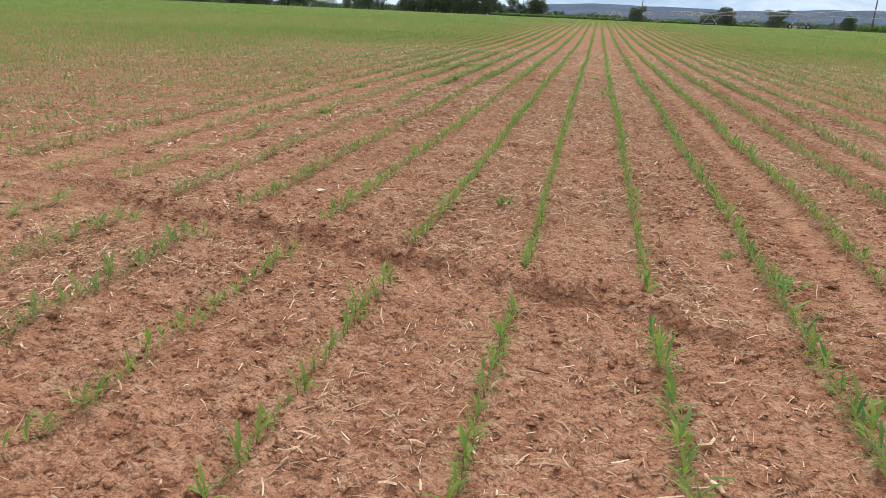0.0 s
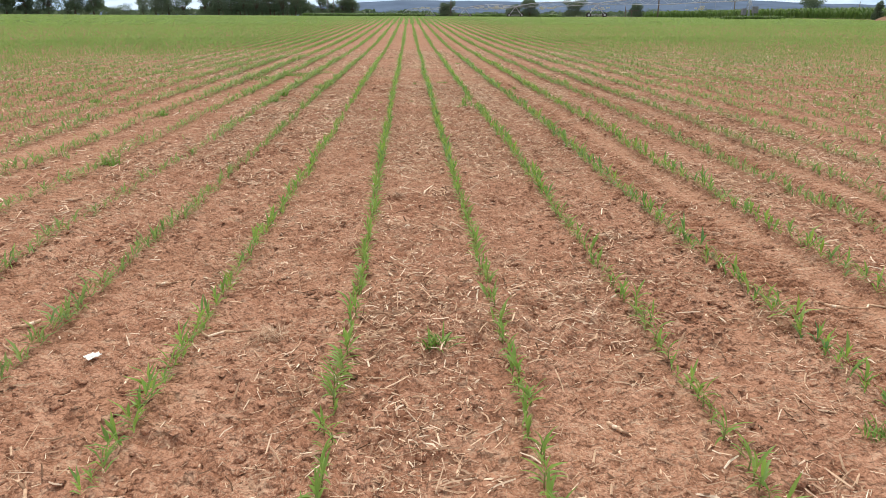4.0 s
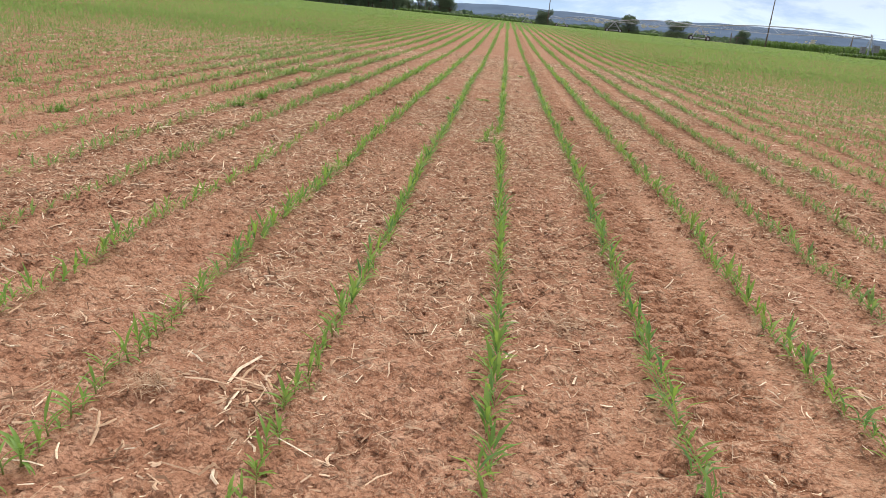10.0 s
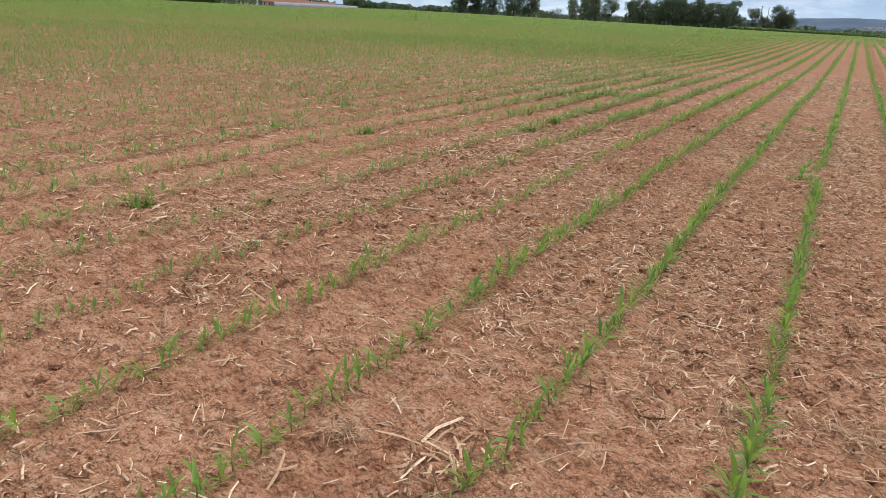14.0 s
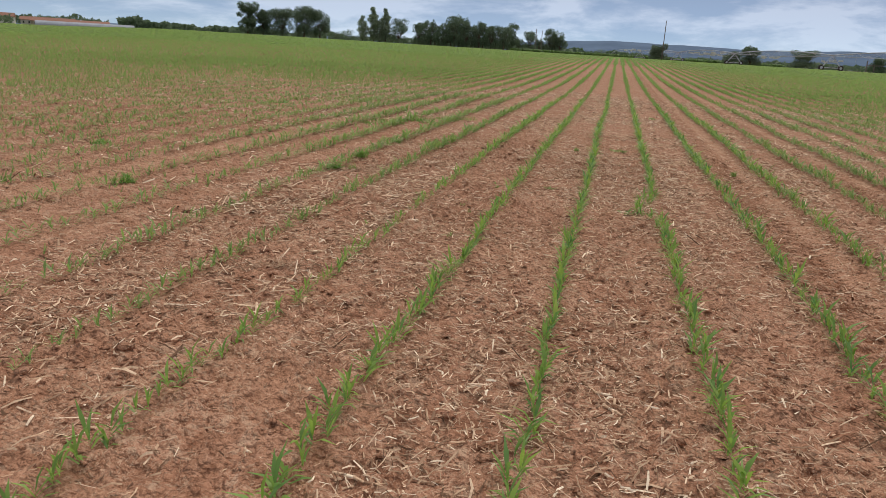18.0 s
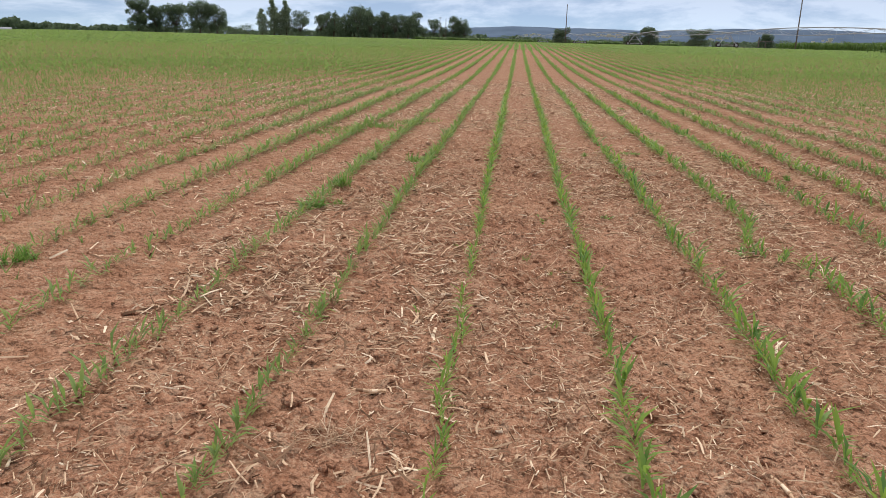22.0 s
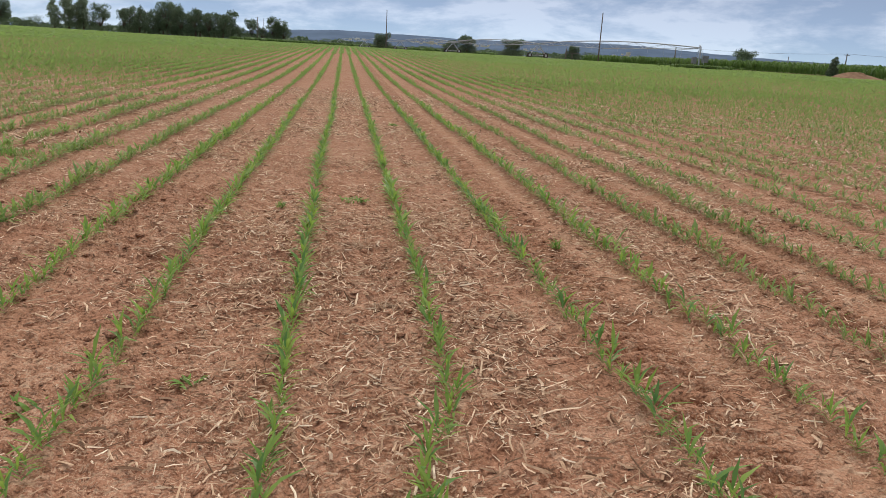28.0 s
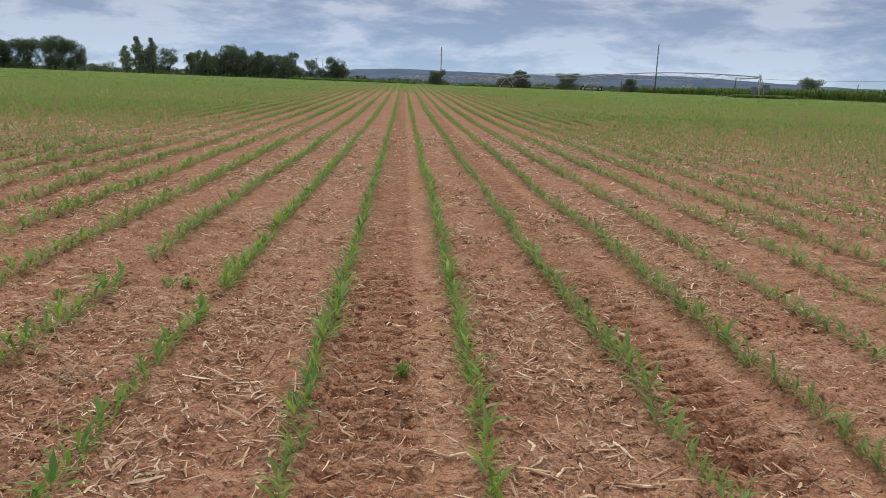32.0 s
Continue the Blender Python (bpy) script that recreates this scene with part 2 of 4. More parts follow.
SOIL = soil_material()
STRAW = straw_material()
STRAW_OLD = straw_material("weathered_straw", 0.5)
EARTH = plain("bare_earth", (0.17, 0.10, 0.062), (0.29, 0.18, 0.115), 2.5, 0.95, bump=0.6)
MAIZE = leaf_material("maize_leaf", (0.088, 0.230, 0.078), (0.300, 0.455, 0.080), (0.43, 0.52, 0.11), 0.42, 0.45)
MAIZE_FAR = leaf_material("maize_leaf_far", (0.185, 0.305, 0.085), (0.265, 0.395, 0.110), (0.30, 0.40, 0.13), 0.7, 0.6)
MAIZE_PALE = leaf_material("maize_leaf_pale", (0.145, 0.262, 0.088), (0.295, 0.412, 0.108), (0.40, 0.45, 0.15), 0.5, 0.45)
STEM = plain("maize_stem", (0.16, 0.24, 0.06), (0.25, 0.22, 0.09), 30, 0.5)
WEED = leaf_material("weed_leaf", (0.095, 0.215, 0.050), (0.22, 0.38, 0.070), (0.32, 0.43, 0.09), 0.55, 0.42)
CROP = leaf_material("tall_maize", (0.062, 0.128, 0.034), (0.120, 0.205, 0.050), (0.14, 0.205, 0.065), 0.55, 0.42)
# far trees: leaf colours lightened and blued to paint in distance haze
CROWN = leaf_material("hazed_tree_leaf", (0.070, 0.112, 0.074), (0.140, 0.198, 0.115), (0.155, 0.20, 0.12), 0.6, 0.42)
CROWN_P = leaf_material("hazed_poplar_leaf", (0.13, 0.185, 0.125), (0.25, 0.32, 0.19), (0.26, 0.32, 0.20), 0.6, 0.45)
BARK = plain("bark", (0.07, 0.055, 0.042), (0.15, 0.12, 0.09), 6, 0.9, bump=0.5)
GALV = plain("galvanised_steel", (0.32, 0.36, 0.41), (0.45, 0.49, 0.54), 3, 0.5, 0.1)
TYRE = plain("tyre_rubber", (0.03, 0.028, 0.027), (0.07, 0.06, 0.055), 8, 0.85)
POLEW = plain("weathered_pole", (0.10, 0.09, 0.08), (0.20, 0.18, 0.16), 3, 0.85)
WALLW = plain("white_render", (0.46, 0.44, 0.42), (0.58, 0.56, 0.53), 0.6, 0.85)
WALLB = plain("beige_render", (0.30, 0.25, 0.21), (0.40, 0.34, 0.29), 0.6, 0.85)
ROOF = plain("clay_roof_tiles", (0.20, 0.10, 0.075), (0.30, 0.155, 0.115), 1.2, 0.85)
GLASSD = plain("dark_window", (0.02, 0.025, 0.03), (0.05, 0.055, 0.06), 1, 0.15, 0.0, 0.5)
FILM = plain("greenhouse_film", (0.26, 0.28, 0.33), (0.36, 0.38, 0.43), 0.4, 0.8, 0.0, 0.1)
# the blue-grey of distance haze is painted into the hill colour
HILL = plain("hazed_wooded_hill", (0.040, 0.075, 0.140), (0.080, 0.130, 0.215), 0.008, 0.95)
BOX = plain("grey_enamel", (0.14, 0.15, 0.165), (0.24, 0.25, 0.26), 5, 0.5)
PAPER = plain("white_paper", (0.70, 0.68, 0.64), (0.82, 0.80, 0.77), 20, 0.8)


# ---------------------------------------------------------------- shapes


def vnoise(x, y, seed=0):
    """Smooth lattice noise in -1..1."""
    xi, yi = np.floor(x).astype(np.int64), np.floor(y).astype(np.int64)
    fx, fy = x - xi, y - yi
    fx, fy = fx * fx * (3 - 2 * fx), fy * fy * (3 - 2 * fy)

    def h(a, b):
        n = (a * 374761393 + b * 668265263 + seed * 974634777) & 0x7FFFFFFF
        n = ((n ^ (n >> 13)) * 1274126177) & 0x7FFFFFFF
        return ((n ^ (n >> 16)) & 0xFFFF) / 32767.5 - 1.0

    a, b, c, d = h(xi, yi), h(xi + 1, yi), h(xi, yi + 1), h(xi + 1, yi + 1)
    return (a * (1 - fx) + b * fx) * (1 - fy) + (c * (1 - fx) + d * fx) * fy


def smooth(v, lo, hi):
    s = np.clip((v - lo) / (hi - lo), 0, 1)
    return s * s * (3 - 2 * s)


def land(x, y):
    """The lie of the field, which rises gently away from the walk."""
    west = smooth(-x / np.maximum(y - 5.0, 1.0), 0.85, 0.58)
    return (1.5 - 0.0072 * np.clip(x, -150, 62) * west) * smooth(np.hypot(x, y - 12.0), 12, 150)


def rut_distance(x, y):
    return y - (7.67 - 0.335 * x + 0.06 * vnoise(x * 1.3, x * 0 + 3, 5) + 0.035 * vnoise(x * 5, x * 0 + 3, 7))


def clods(x, y, cell, share, seed):
    """Domed lumps on a jittered lattice, in 0..1, with clefts between them."""
    gx, gy = np.floor(x / cell).astype(np.int64), np.floor(y / cell).astype(np.int64)
    best = np.zeros_like(x)
    for dx in (-1, 0, 1):
        for dy in (-1, 0, 1):
            a, b = gx + dx, gy + dy
            n = (a * 73856093 + b * 19349663 + seed * 83492791) & 0x7FFFFFFF
            n = ((n ^ (n >> 13)) * 1274126177) & 0x7FFFFFFF
            j1, j2, j3 = (n & 1023) / 1023, ((n >> 10) & 1023) / 1023, ((n >> 20) & 1023) / 1023
            d = np.hypot(x - (a + j1) * cell, (y - (b + j2) * cell) * (0.8 + 0.4 * j1)) / (cell * (0.45 + 0.35 * j2))
            h = np.sqrt(np.clip(1 - d * d, 0, 1)) * (0.35 + 0.65 * j1) * (j3 < share)
            best = np.maximum(best, h)
    return best


def billow(x, y, f, seed):
    """Rounded swellings with creases between them, in 0..1, on lattices turned out of line with the rows."""
    u, v = 0.81 * x + 0.59 * y, -0.59 * x + 0.81 * y
    return np.abs(vnoise(u * f + 0.7 * vnoise(x * f * 0.6, y * f * 0.6, seed + 1), v * f, seed))


def relief(x, y):
    """Clods, row banks, wheel tracks with lug marks and the crossing rut."""
    z = 0.010 * np.cos(2 * math.pi * x / 0.75) + 0.016 * vnoise(x * 1.7, y * 1.7, 1)
    rough = smooth(vnoise(x * 0.8, y * 0.8, 6), -0.4, 0.5)
    z = z + (0.020 + 0.022 * rough) * billow(x, y, 7.5, 40) + (0.024 + 0.012 * rough) * billow(x, y, 15, 42) + 0.018 * billow(x, y, 27, 44)
    z = z + (0.010 + 0.016 * rough) * clods(x, y, 0.085, 0.45, 3) + 0.015 * clods(x, y, 0.05, 0.5, 4)
    for c, side in ((1.78, 1), (3.29, -1)):
        d = np.abs(x - c)
        z = z * (1 - 0.6 * smooth(np.abs(x - c - 0.31), 0.15, 0.08)) * (1 - 0.5 * smooth(np.abs(x - c + 0.50), 0.15, 0.08))
        w = smooth(d, 0.25, 0.17) * (0.75 + 0.25 * vnoise(y * 0.7, x * 0, 8))
        lug = np.tanh(1.8 * np.sin(2 * math.pi * (y + 0.35 * side * d) / 0.145)) * (0.75 + 0.5 * vnoise(x * 5, y * 5, 12))
        z = z * (1 - 0.8 * w) + w * (-0.028 + 0.033 * lug)
    d = rut_distance(x, y)
    fade = smooth(x, 2.0, 0.9)
    rut = smooth(d, -0.62, -0.34) * smooth(d, 0.05, -0.06) * fade
    bank = smooth(d, -0.05, 0.05) * smooth(d, 0.45, 0.10) * fade
    z = z * (1 - 0.45 * rut) - 0.036 * rut * (0.8 + 0.45 * vnoise(x * 3, y * 2, 9)) + 0.034 * bank * (1 + 0.9 * vnoise(x * 6, y * 6, 10))
    z = z + 0.016 * rut * np.tanh(1.5 * np.sin(2 * math.pi * (x * 1.0 + y * 0.5) / 0.17 + vnoise(x * 4, y * 4, 13)))
    return z


def height(x, y):
    x, y = np.asarray(x, float), np.asarray(y, float)
    return land(x, y) + relief(x, y) * np.clip(1 - (np.hypot(x, y - 14) - 15) / 16, 0, 1)


def mesh_np(name, verts, quads, mat, smooth_shade=False):
    """A mesh from arrays of corners and of four-cornered faces."""
    me = bpy.data.meshes.new(name)
    me.vertices.add(len(verts))
    me.vertices.foreach_set("co", np.ascontiguousarray(verts, dtype=np.float32).ravel())
    me.loops.add(quads.size)
    me.loops.foreach_set("vertex_index", np.ascontiguousarray(quads, dtype=np.int32).ravel())
    me.polygons.add(len(quads))
    me.polygons.foreach_set("loop_start", np.arange(0, quads.size, 4, dtype=np.int32))
    me.polygons.foreach_set("use_smooth", np.full(len(quads), smooth_shade))
    me.update(calc_edges=True)
    me.materials.append(mat)
    return me


class Shape:
    """Collects corners and faces of one part."""

    def __init__(self):
        self.v, self.f = [], []

    def tube(self, p0, p1, r0, r1, n=8, caps=True):
        p0, p1 = Vector(p0), Vector(p1)
        ax = (p1 - p0).normalized()
        u = ax.orthogonal().normalized()
        w = ax.cross(u)
        k = len(self.v)
        for p, r in ((p0, r0), (p1, r1)):
            for i in range(n):
                a = 2 * math.pi * i / n
                self.v.append(tuple(p + r * (math.cos(a) * u + math.sin(a) * w)))
        for i in range(n):
            j = (i + 1) % n
            self.f.append((k + i, k + j, k + n + j, k + n + i))
        if caps:
            self.f += [tuple(k + i for i in reversed(range(n))), tuple(k + n + i for i in range(n))]
        return self

    def box(self, lo, hi):
        k = len(self.v)
        self.v += [(x, y, z) for z in (lo[2], hi[2]) for y in (lo[1], hi[1]) for x in (lo[0], hi[0])]
        self.f += [tuple(k + i for i in q) for q in ((0, 2, 3, 1), (4, 5, 7, 6), (0, 1, 5, 4), (2, 6, 7, 3), (0, 4, 6, 2), (1, 3, 7, 5))]
        return self

    def face(self, *pts):
        k = len(self.v)
        self.v += [tuple(p) for p in pts]
        self.f.append(tuple(range(k, k + len(pts))))
        return self

    def mesh(self, name, mat, smooth_shade=False):
        me = bpy.data.meshes.new(name)
        me.from_pydata(self.v, [], self.f)
        me.polygons.foreach_set("use_smooth", [smooth_shade] * len(me.polygons))
        me.materials.append(mat)
        me.update()
        return me


def part(name, me, parent, label=""):
    ob = new(name, me)
    ob.parent = parent
    if label:
        tagged(ob, label)
    return ob


# ---------------------------------------------------------------- ground
def steps_to(limit, first, grow):
    out, d, s = [], 0.0, first
    while d < limit:
        s *= grow
        d += s
        out.append(d)
    return np.array(out)


def build_ground():
    fx, fy = 0.0195, 0.0225
    gx = np.arange(-2.6, 3.6, fx)
    xs = np.concatenate([gx[0] - steps_to(3600, fx, 1.15)[::-1], gx, gx[-1] + steps_to(3600, fx, 1.15)])
    gy = np.arange(4.9, 24.5, fy)
    ys = np.concatenate([gy[0] - steps_to(600, fy, 1.16)[::-1], gy, gy[-1] + steps_to(4200, fy, 1.06)])
    X, Y = np.meshgrid(xs, ys)
    Z = height(X, Y)
    nx, ny = len(xs), len(ys)
    idx = np.arange(nx * ny).reshape(ny, nx)
    quads = np.stack([idx[:-1, :-1], idx[:-1, 1:], idx[1:, 1:], idx[1:, :-1]], -1).reshape(-1, 4)
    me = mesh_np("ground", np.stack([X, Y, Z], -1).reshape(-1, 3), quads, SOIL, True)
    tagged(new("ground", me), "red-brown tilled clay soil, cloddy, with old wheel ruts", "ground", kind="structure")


build_ground()


# ---------------------------------------------------------------- maize
def leaf(h0, az, length, width, lift_deg, droop_deg, n, fold):
    """A strap leaf that leaves the stem at h0, arches over and tapers. fold: with a keel, three corners across, else two."""
    pts, p, e = [], np.array([0.0, 0.0, h0]), radians(lift_deg)
    out = np.array([math.cos(az), math.sin(az), 0.0])
    side = np.array([-math.sin(az), math.cos(az), 0.0])
    for i in range(n + 1):
        t = i / n
        w = width * (0.35 + 1.3 * t if t < 0.4 else 0.87 * max(1 - ((t - 0.4) / 0.6) ** 1.6, 0.04) + 0.0)
        if n == 1:
            w = width * (0.75 - 0.45 * t)
        keel = np.array([0, 0, -0.25 * w]) if fold else 0
        row = [p - side * w / 2, p + keel, p + side * w / 2] if fold else [p - side * w / 2, p + side * w / 2]
        pts.append(row)
        e2 = e - radians(droop_deg) * t
        p = p + length / n * (out * math.cos(e2) + np.array([0, 0, math.sin(e2)]))
    m = 3 if fold else 2
    v = np.array(pts).reshape(-1, 3)
    q = [(i * m + j, i * m + j + 1, (i + 1) * m + j + 1, (i + 1) * m + j) for i in range(n) for j in range(m - 1)]
    return v, np.array(q)


def plant_leaves(rng, tall, count, n, fold, wide=1.0, low=0.0):
    """Leaves of a seedling: low ones spread out and arch over, upper ones stand in a whorl."""
    az, out = rng.uniform(0, 6.28), []
    for i in range(count):
        t = i / max(count - 1, 1)
        az += math.pi + rng.uniform(-0.6, 0.6)
        out.append(leaf(tall * (0.10 + 0.36 * t), az, tall * rng.uniform(0.62, 0.92) * (0.75 + 0.3 * t), wide * tall * rng.uniform(0.085, 0.13) * (0.8 + 0.3 * t),
                        rng.uniform(26, 52) + 32 * t - low, rng.uniform(45, 120) * (1 - 0.45 * t), n, fold))
    return out


def joined(pieces):
    vs, qs, k = [], [], 0
    for v, q in pieces:
        vs.append(v)
        qs.append(q + k)
        k += len(v)
    return np.concatenate(vs), np.concatenate(qs)


def scatter(templates, pos, turn, size, tilt=0.0, rng=None):
    """One array of corners and faces with a template at each place."""
    vs, qs, k = [], [], 0
    pick = rng.integers(0, len(templates), len(pos))
    for n, (tv, tq) in enumerate(templates):
        at = pick == n
        if not at.any():
            continue
        c, s = np.cos(turn[at])[:, None], np.sin(turn[at])[:, None]
        sz = size[at] if size.ndim > 1 else size[at][:, None] * np.ones(3)
        x, y, z = (tv[None, :, i] * sz[:, i : i + 1] for i in range(3))
        lean = rng.normal(0, tilt, (at.sum(), 2)) if tilt else np.zeros((at.sum(), 2))
        P = np.stack([c * x - s * y + z * lean[:, :1], s * x + c * y + z * lean[:, 1:], z], -1) + pos[at][:, None, :]
        vs.append(P.reshape(-1, 3))
        m = at.sum()
        qs.append((tq[None] + k + (np.arange(m) * len(tv))[:, None, None]).reshape(-1, 4))
        k += m * len(tv)
    return np.concatenate(vs), np.concatenate(qs)


ROW = 0.75
prng = np.random.default_rng(5)
NEAR_T = [joined(plant_leaves(prng, 1.0, 7, 2, False, 1.0)) for _ in range(12)]
SIDE_T = [joined(plant_leaves(prng, 1.1, 6, 2, False, 1.05, 8)) for _ in range(10)]
TUFT_T = [joined(plant_leaves(prng, 1.3, 3, 1, False, 2.3, 4)) for _ in range(6)]
MID_T = [joined(plant_leaves(prng, 1.2, 4, 1, False, 1.15, 10)) for _ in range(6)]


def vigour(x, y):
    """How tall and full the stand is: best on the walk, thin and gappy in the western rows at first and in the eastern ones."""
    core = smooth(x, -1.35, -0.9) * smooth(x, 3.2, 2.3)
    west = smooth(x, -0.9, -1.3) * smooth(x, -7.5, -4.0) * smooth(y, 18.5, 22.0)
    east = smooth(x, 2.3, 3.0) * smooth(x, 8.5, 5.0)
    patch = vnoise(x * 0.9, y * 0.35, 21) + 0.5 * vnoise(x * 2.7, y * 1.6, 22)
    return np.clip(0.75 + 0.19 * core + 0.16 * west + 0.06 * east + (0.14 - 0.07 * core) * patch, 0.45, 1.08)


def row_plants(x, y0, y1, spacing, rng):
    n = int((y1 - y0) / spacing)
    y = y0 + (np.arange(n) + rng.uniform(-0.33, 0.33, n)) * spacing
    xs = x + rng.normal(0, 0.012, n) + 0.03 * vnoise(y * 0.35, y * 0 + x * 3, 30)
    if abs(x - 0.75) < 0.01:
        xs = xs - 0.20 * np.exp(-(((y - 19.4) / 0.4) ** 2))
    v = vigour(xs, y)
    keep = rng.uniform(0, 1, n) < np.clip(1.1 * v + 0.14, 0.4, 1.0)
    for gap_x, gap_0, gap_1 in ((0.75, 23.45, 23.8), (0.0, 24.2, 24.7)):
        keep &= ~((abs(x - gap_x) < 0.01) & (y > gap_0) & (y < gap_1))
    d = rut_distance(xs, y)
    keep &= ~((d > -0.30) & (d < 0.16) & (xs < 1.2))
    return xs[keep], y[keep], v[keep]


def seedling(rng, tall):
    """One maize plant with its stem and leaves as parts."""
    root = new("maize_plant")
    stem = Shape().tube((0, 0, -0.03), (0, 0, tall * 0.42), tall * 0.030, tall * 0.020, 6)
    part("stem", stem.mesh("stem", STEM, True), root)
    for v, q in plant_leaves(rng, tall, int(rng.integers(5, 8)), 5, True, 1.12):
        part("leaf", mesh_np("leaf", v, q, MAIZE, True), root)
    return tagged(root, "young green maize plant rooted in red soil", "maize plant", "maize plants in the nearest rows")


def build_maize():
    rng = np.random.default_rng(77)
    protos = [seedling(rng, 0.19) for _ in range(7)]
    used, singles = set(), 0
    for i in range(-17, 19):
        x = i * ROW
        core = abs(x - 0.4) < 2.2
        xs, ys, vs = row_plants(x, 3.0, 36.0, 0.066 if core else 0.056, rng)
        zs = height(xs, ys) - 0.004
        tall = vs * rng.uniform(0.6, 1.2, len(xs)) * 0.148
        bushy = 1.0 + 0.35 * smooth(ys, 19.0, 25.0)
        turn = rng.uniform(0, 6.28, len(xs))
        rest = np.ones(len(xs), bool)
        if i in (-1, 0, 1, 2):
            lo = {-1: 5.2, 0: 5.2, 1: 8.0, 2: 9.0}[i]
            for k in np.nonzero((ys > lo) & (ys < lo + 8.3))[0]:
                if singles >= 300:
                    break
                p = int(rng.integers(0, len(protos)))
                m = Matrix.LocRotScale((xs[k], ys[k], zs[k]), Euler((rng.normal(0, 0.09), rng.normal(0, 0.09), turn[k])), Vector([1.2 * tall[k] / 0.19] * 3))
                if p in used:
                    copy_thing(protos[p], m)
                else:
                    protos[p].matrix_basis = m
                    used.add(p)
                rest[k] = False
                singles += 1
        v, q = scatter(NEAR_T if -2.7 < x < 3.8 else SIDE_T, np.stack([xs, ys, zs], -1)[rest], turn[rest], np.stack([tall * bushy, tall * bushy, 0.85 * tall], -1)[rest] * (1.2 if core else 1.2 - 0.12 * min(1, max(0, (abs(x) - 3.5) / 3))), 0.12, rng)
        ob = new("maize_row", mesh_np("maize_row", v, q, MAIZE if core else MAIZE_PALE, True))
        tagged(ob, "drilled row of young green maize seedlings" if core else "thin, patchy row of pale green maize seedlings", "maize row", "maize rows of the field", "stuff")

    # the rest of the field, thinner in detail with distance
    def band(r0, r1, step_row, spacing, templates, sx, sz, name, inner=None, fade=(0, 1)):
        P = []
        for i in range(-420 // step_row, 84 // step_row):
            x = i * ROW * step_row + (0.0 if step_row == 1 else rng.uniform(-0.2, 0.2))
            if x > 62.5 or abs(x) > r1:
                continue
            far = math.sqrt(r1 * r1 - x * x)
            y = np.arange(0.0, far + 12, spacing) + rng.uniform(-0.3, 0.3) * spacing
            y = y + rng.uniform(-0.3, 0.3, len(y)) * spacing
            r = np.hypot(x, y - 12)
            ok = (r >= r0) & (r < r1) & (y > (1.0 if x > 0 else 0.55) * abs(x) - 6)
            if inner:
                ok &= ~((x > inner[0]) & (x < inner[1]) & (y > inner[2]) & (y < inner[3]))
            y = y[ok]
            y = y[rng.uniform(0, 1, len(y)) < 0.6 + 0.45 * vigour(np.full(len(y), x), y)]
            y = y[rng.uniform(0, 1, len(y)) < smooth(np.hypot(x, y - 12), *fade)]
            P.append(np.stack([np.full(len(y), x) + rng.normal(0, 0.02, len(y)), y], -1))
        P = np.concatenate(P)
        z = height(P[:, 0], P[:, 1]) - 0.004
        tall = (0.115 + 0.02 * vnoise(P[:, 0] * 0.11, P[:, 1] * 0.05, 40)) * rng.uniform(0.75, 1.25, len(P))
        size = np.stack([tall * sx, tall * sx, tall * sz], -1)
        v, q = scatter(templates, np.column_stack([P, z]), rng.uniform(0, 6.28, len(P)), size, 0.15, rng)
        ob = new(name, mesh_np(name, v, q, MAIZE_FAR))
        tagged(ob, "far rows of small green maize plants", "maize crop", kind="stuff")

    inner = (-13.1, 13.9, 2.9, 36.1)
    band(0, 46, 1, 0.07, MID_T, 1.25, 0.85, "maize_stand", inner, (0, 1))
    band(30, 78, 1, 0.105, TUFT_T, 1.85, 0.85, "maize_stand", None, (28, 42))
    wide = [joined([leaf(0.3 * i, a, 1.0, 0.85, 34, 40, 1, False) for i, a in enumerate(prng.uniform(0, 6.28, 2))]) for _ in range(5)]
    band(72, 126, 1, 0.24, wide, 3.5, 1.2, "maize_stand", None, (76, 80))
    band(122, 318, 1, 1.5, wide, 7.0, 1.1, "maize_stand", None, (122, 126))


build_maize()


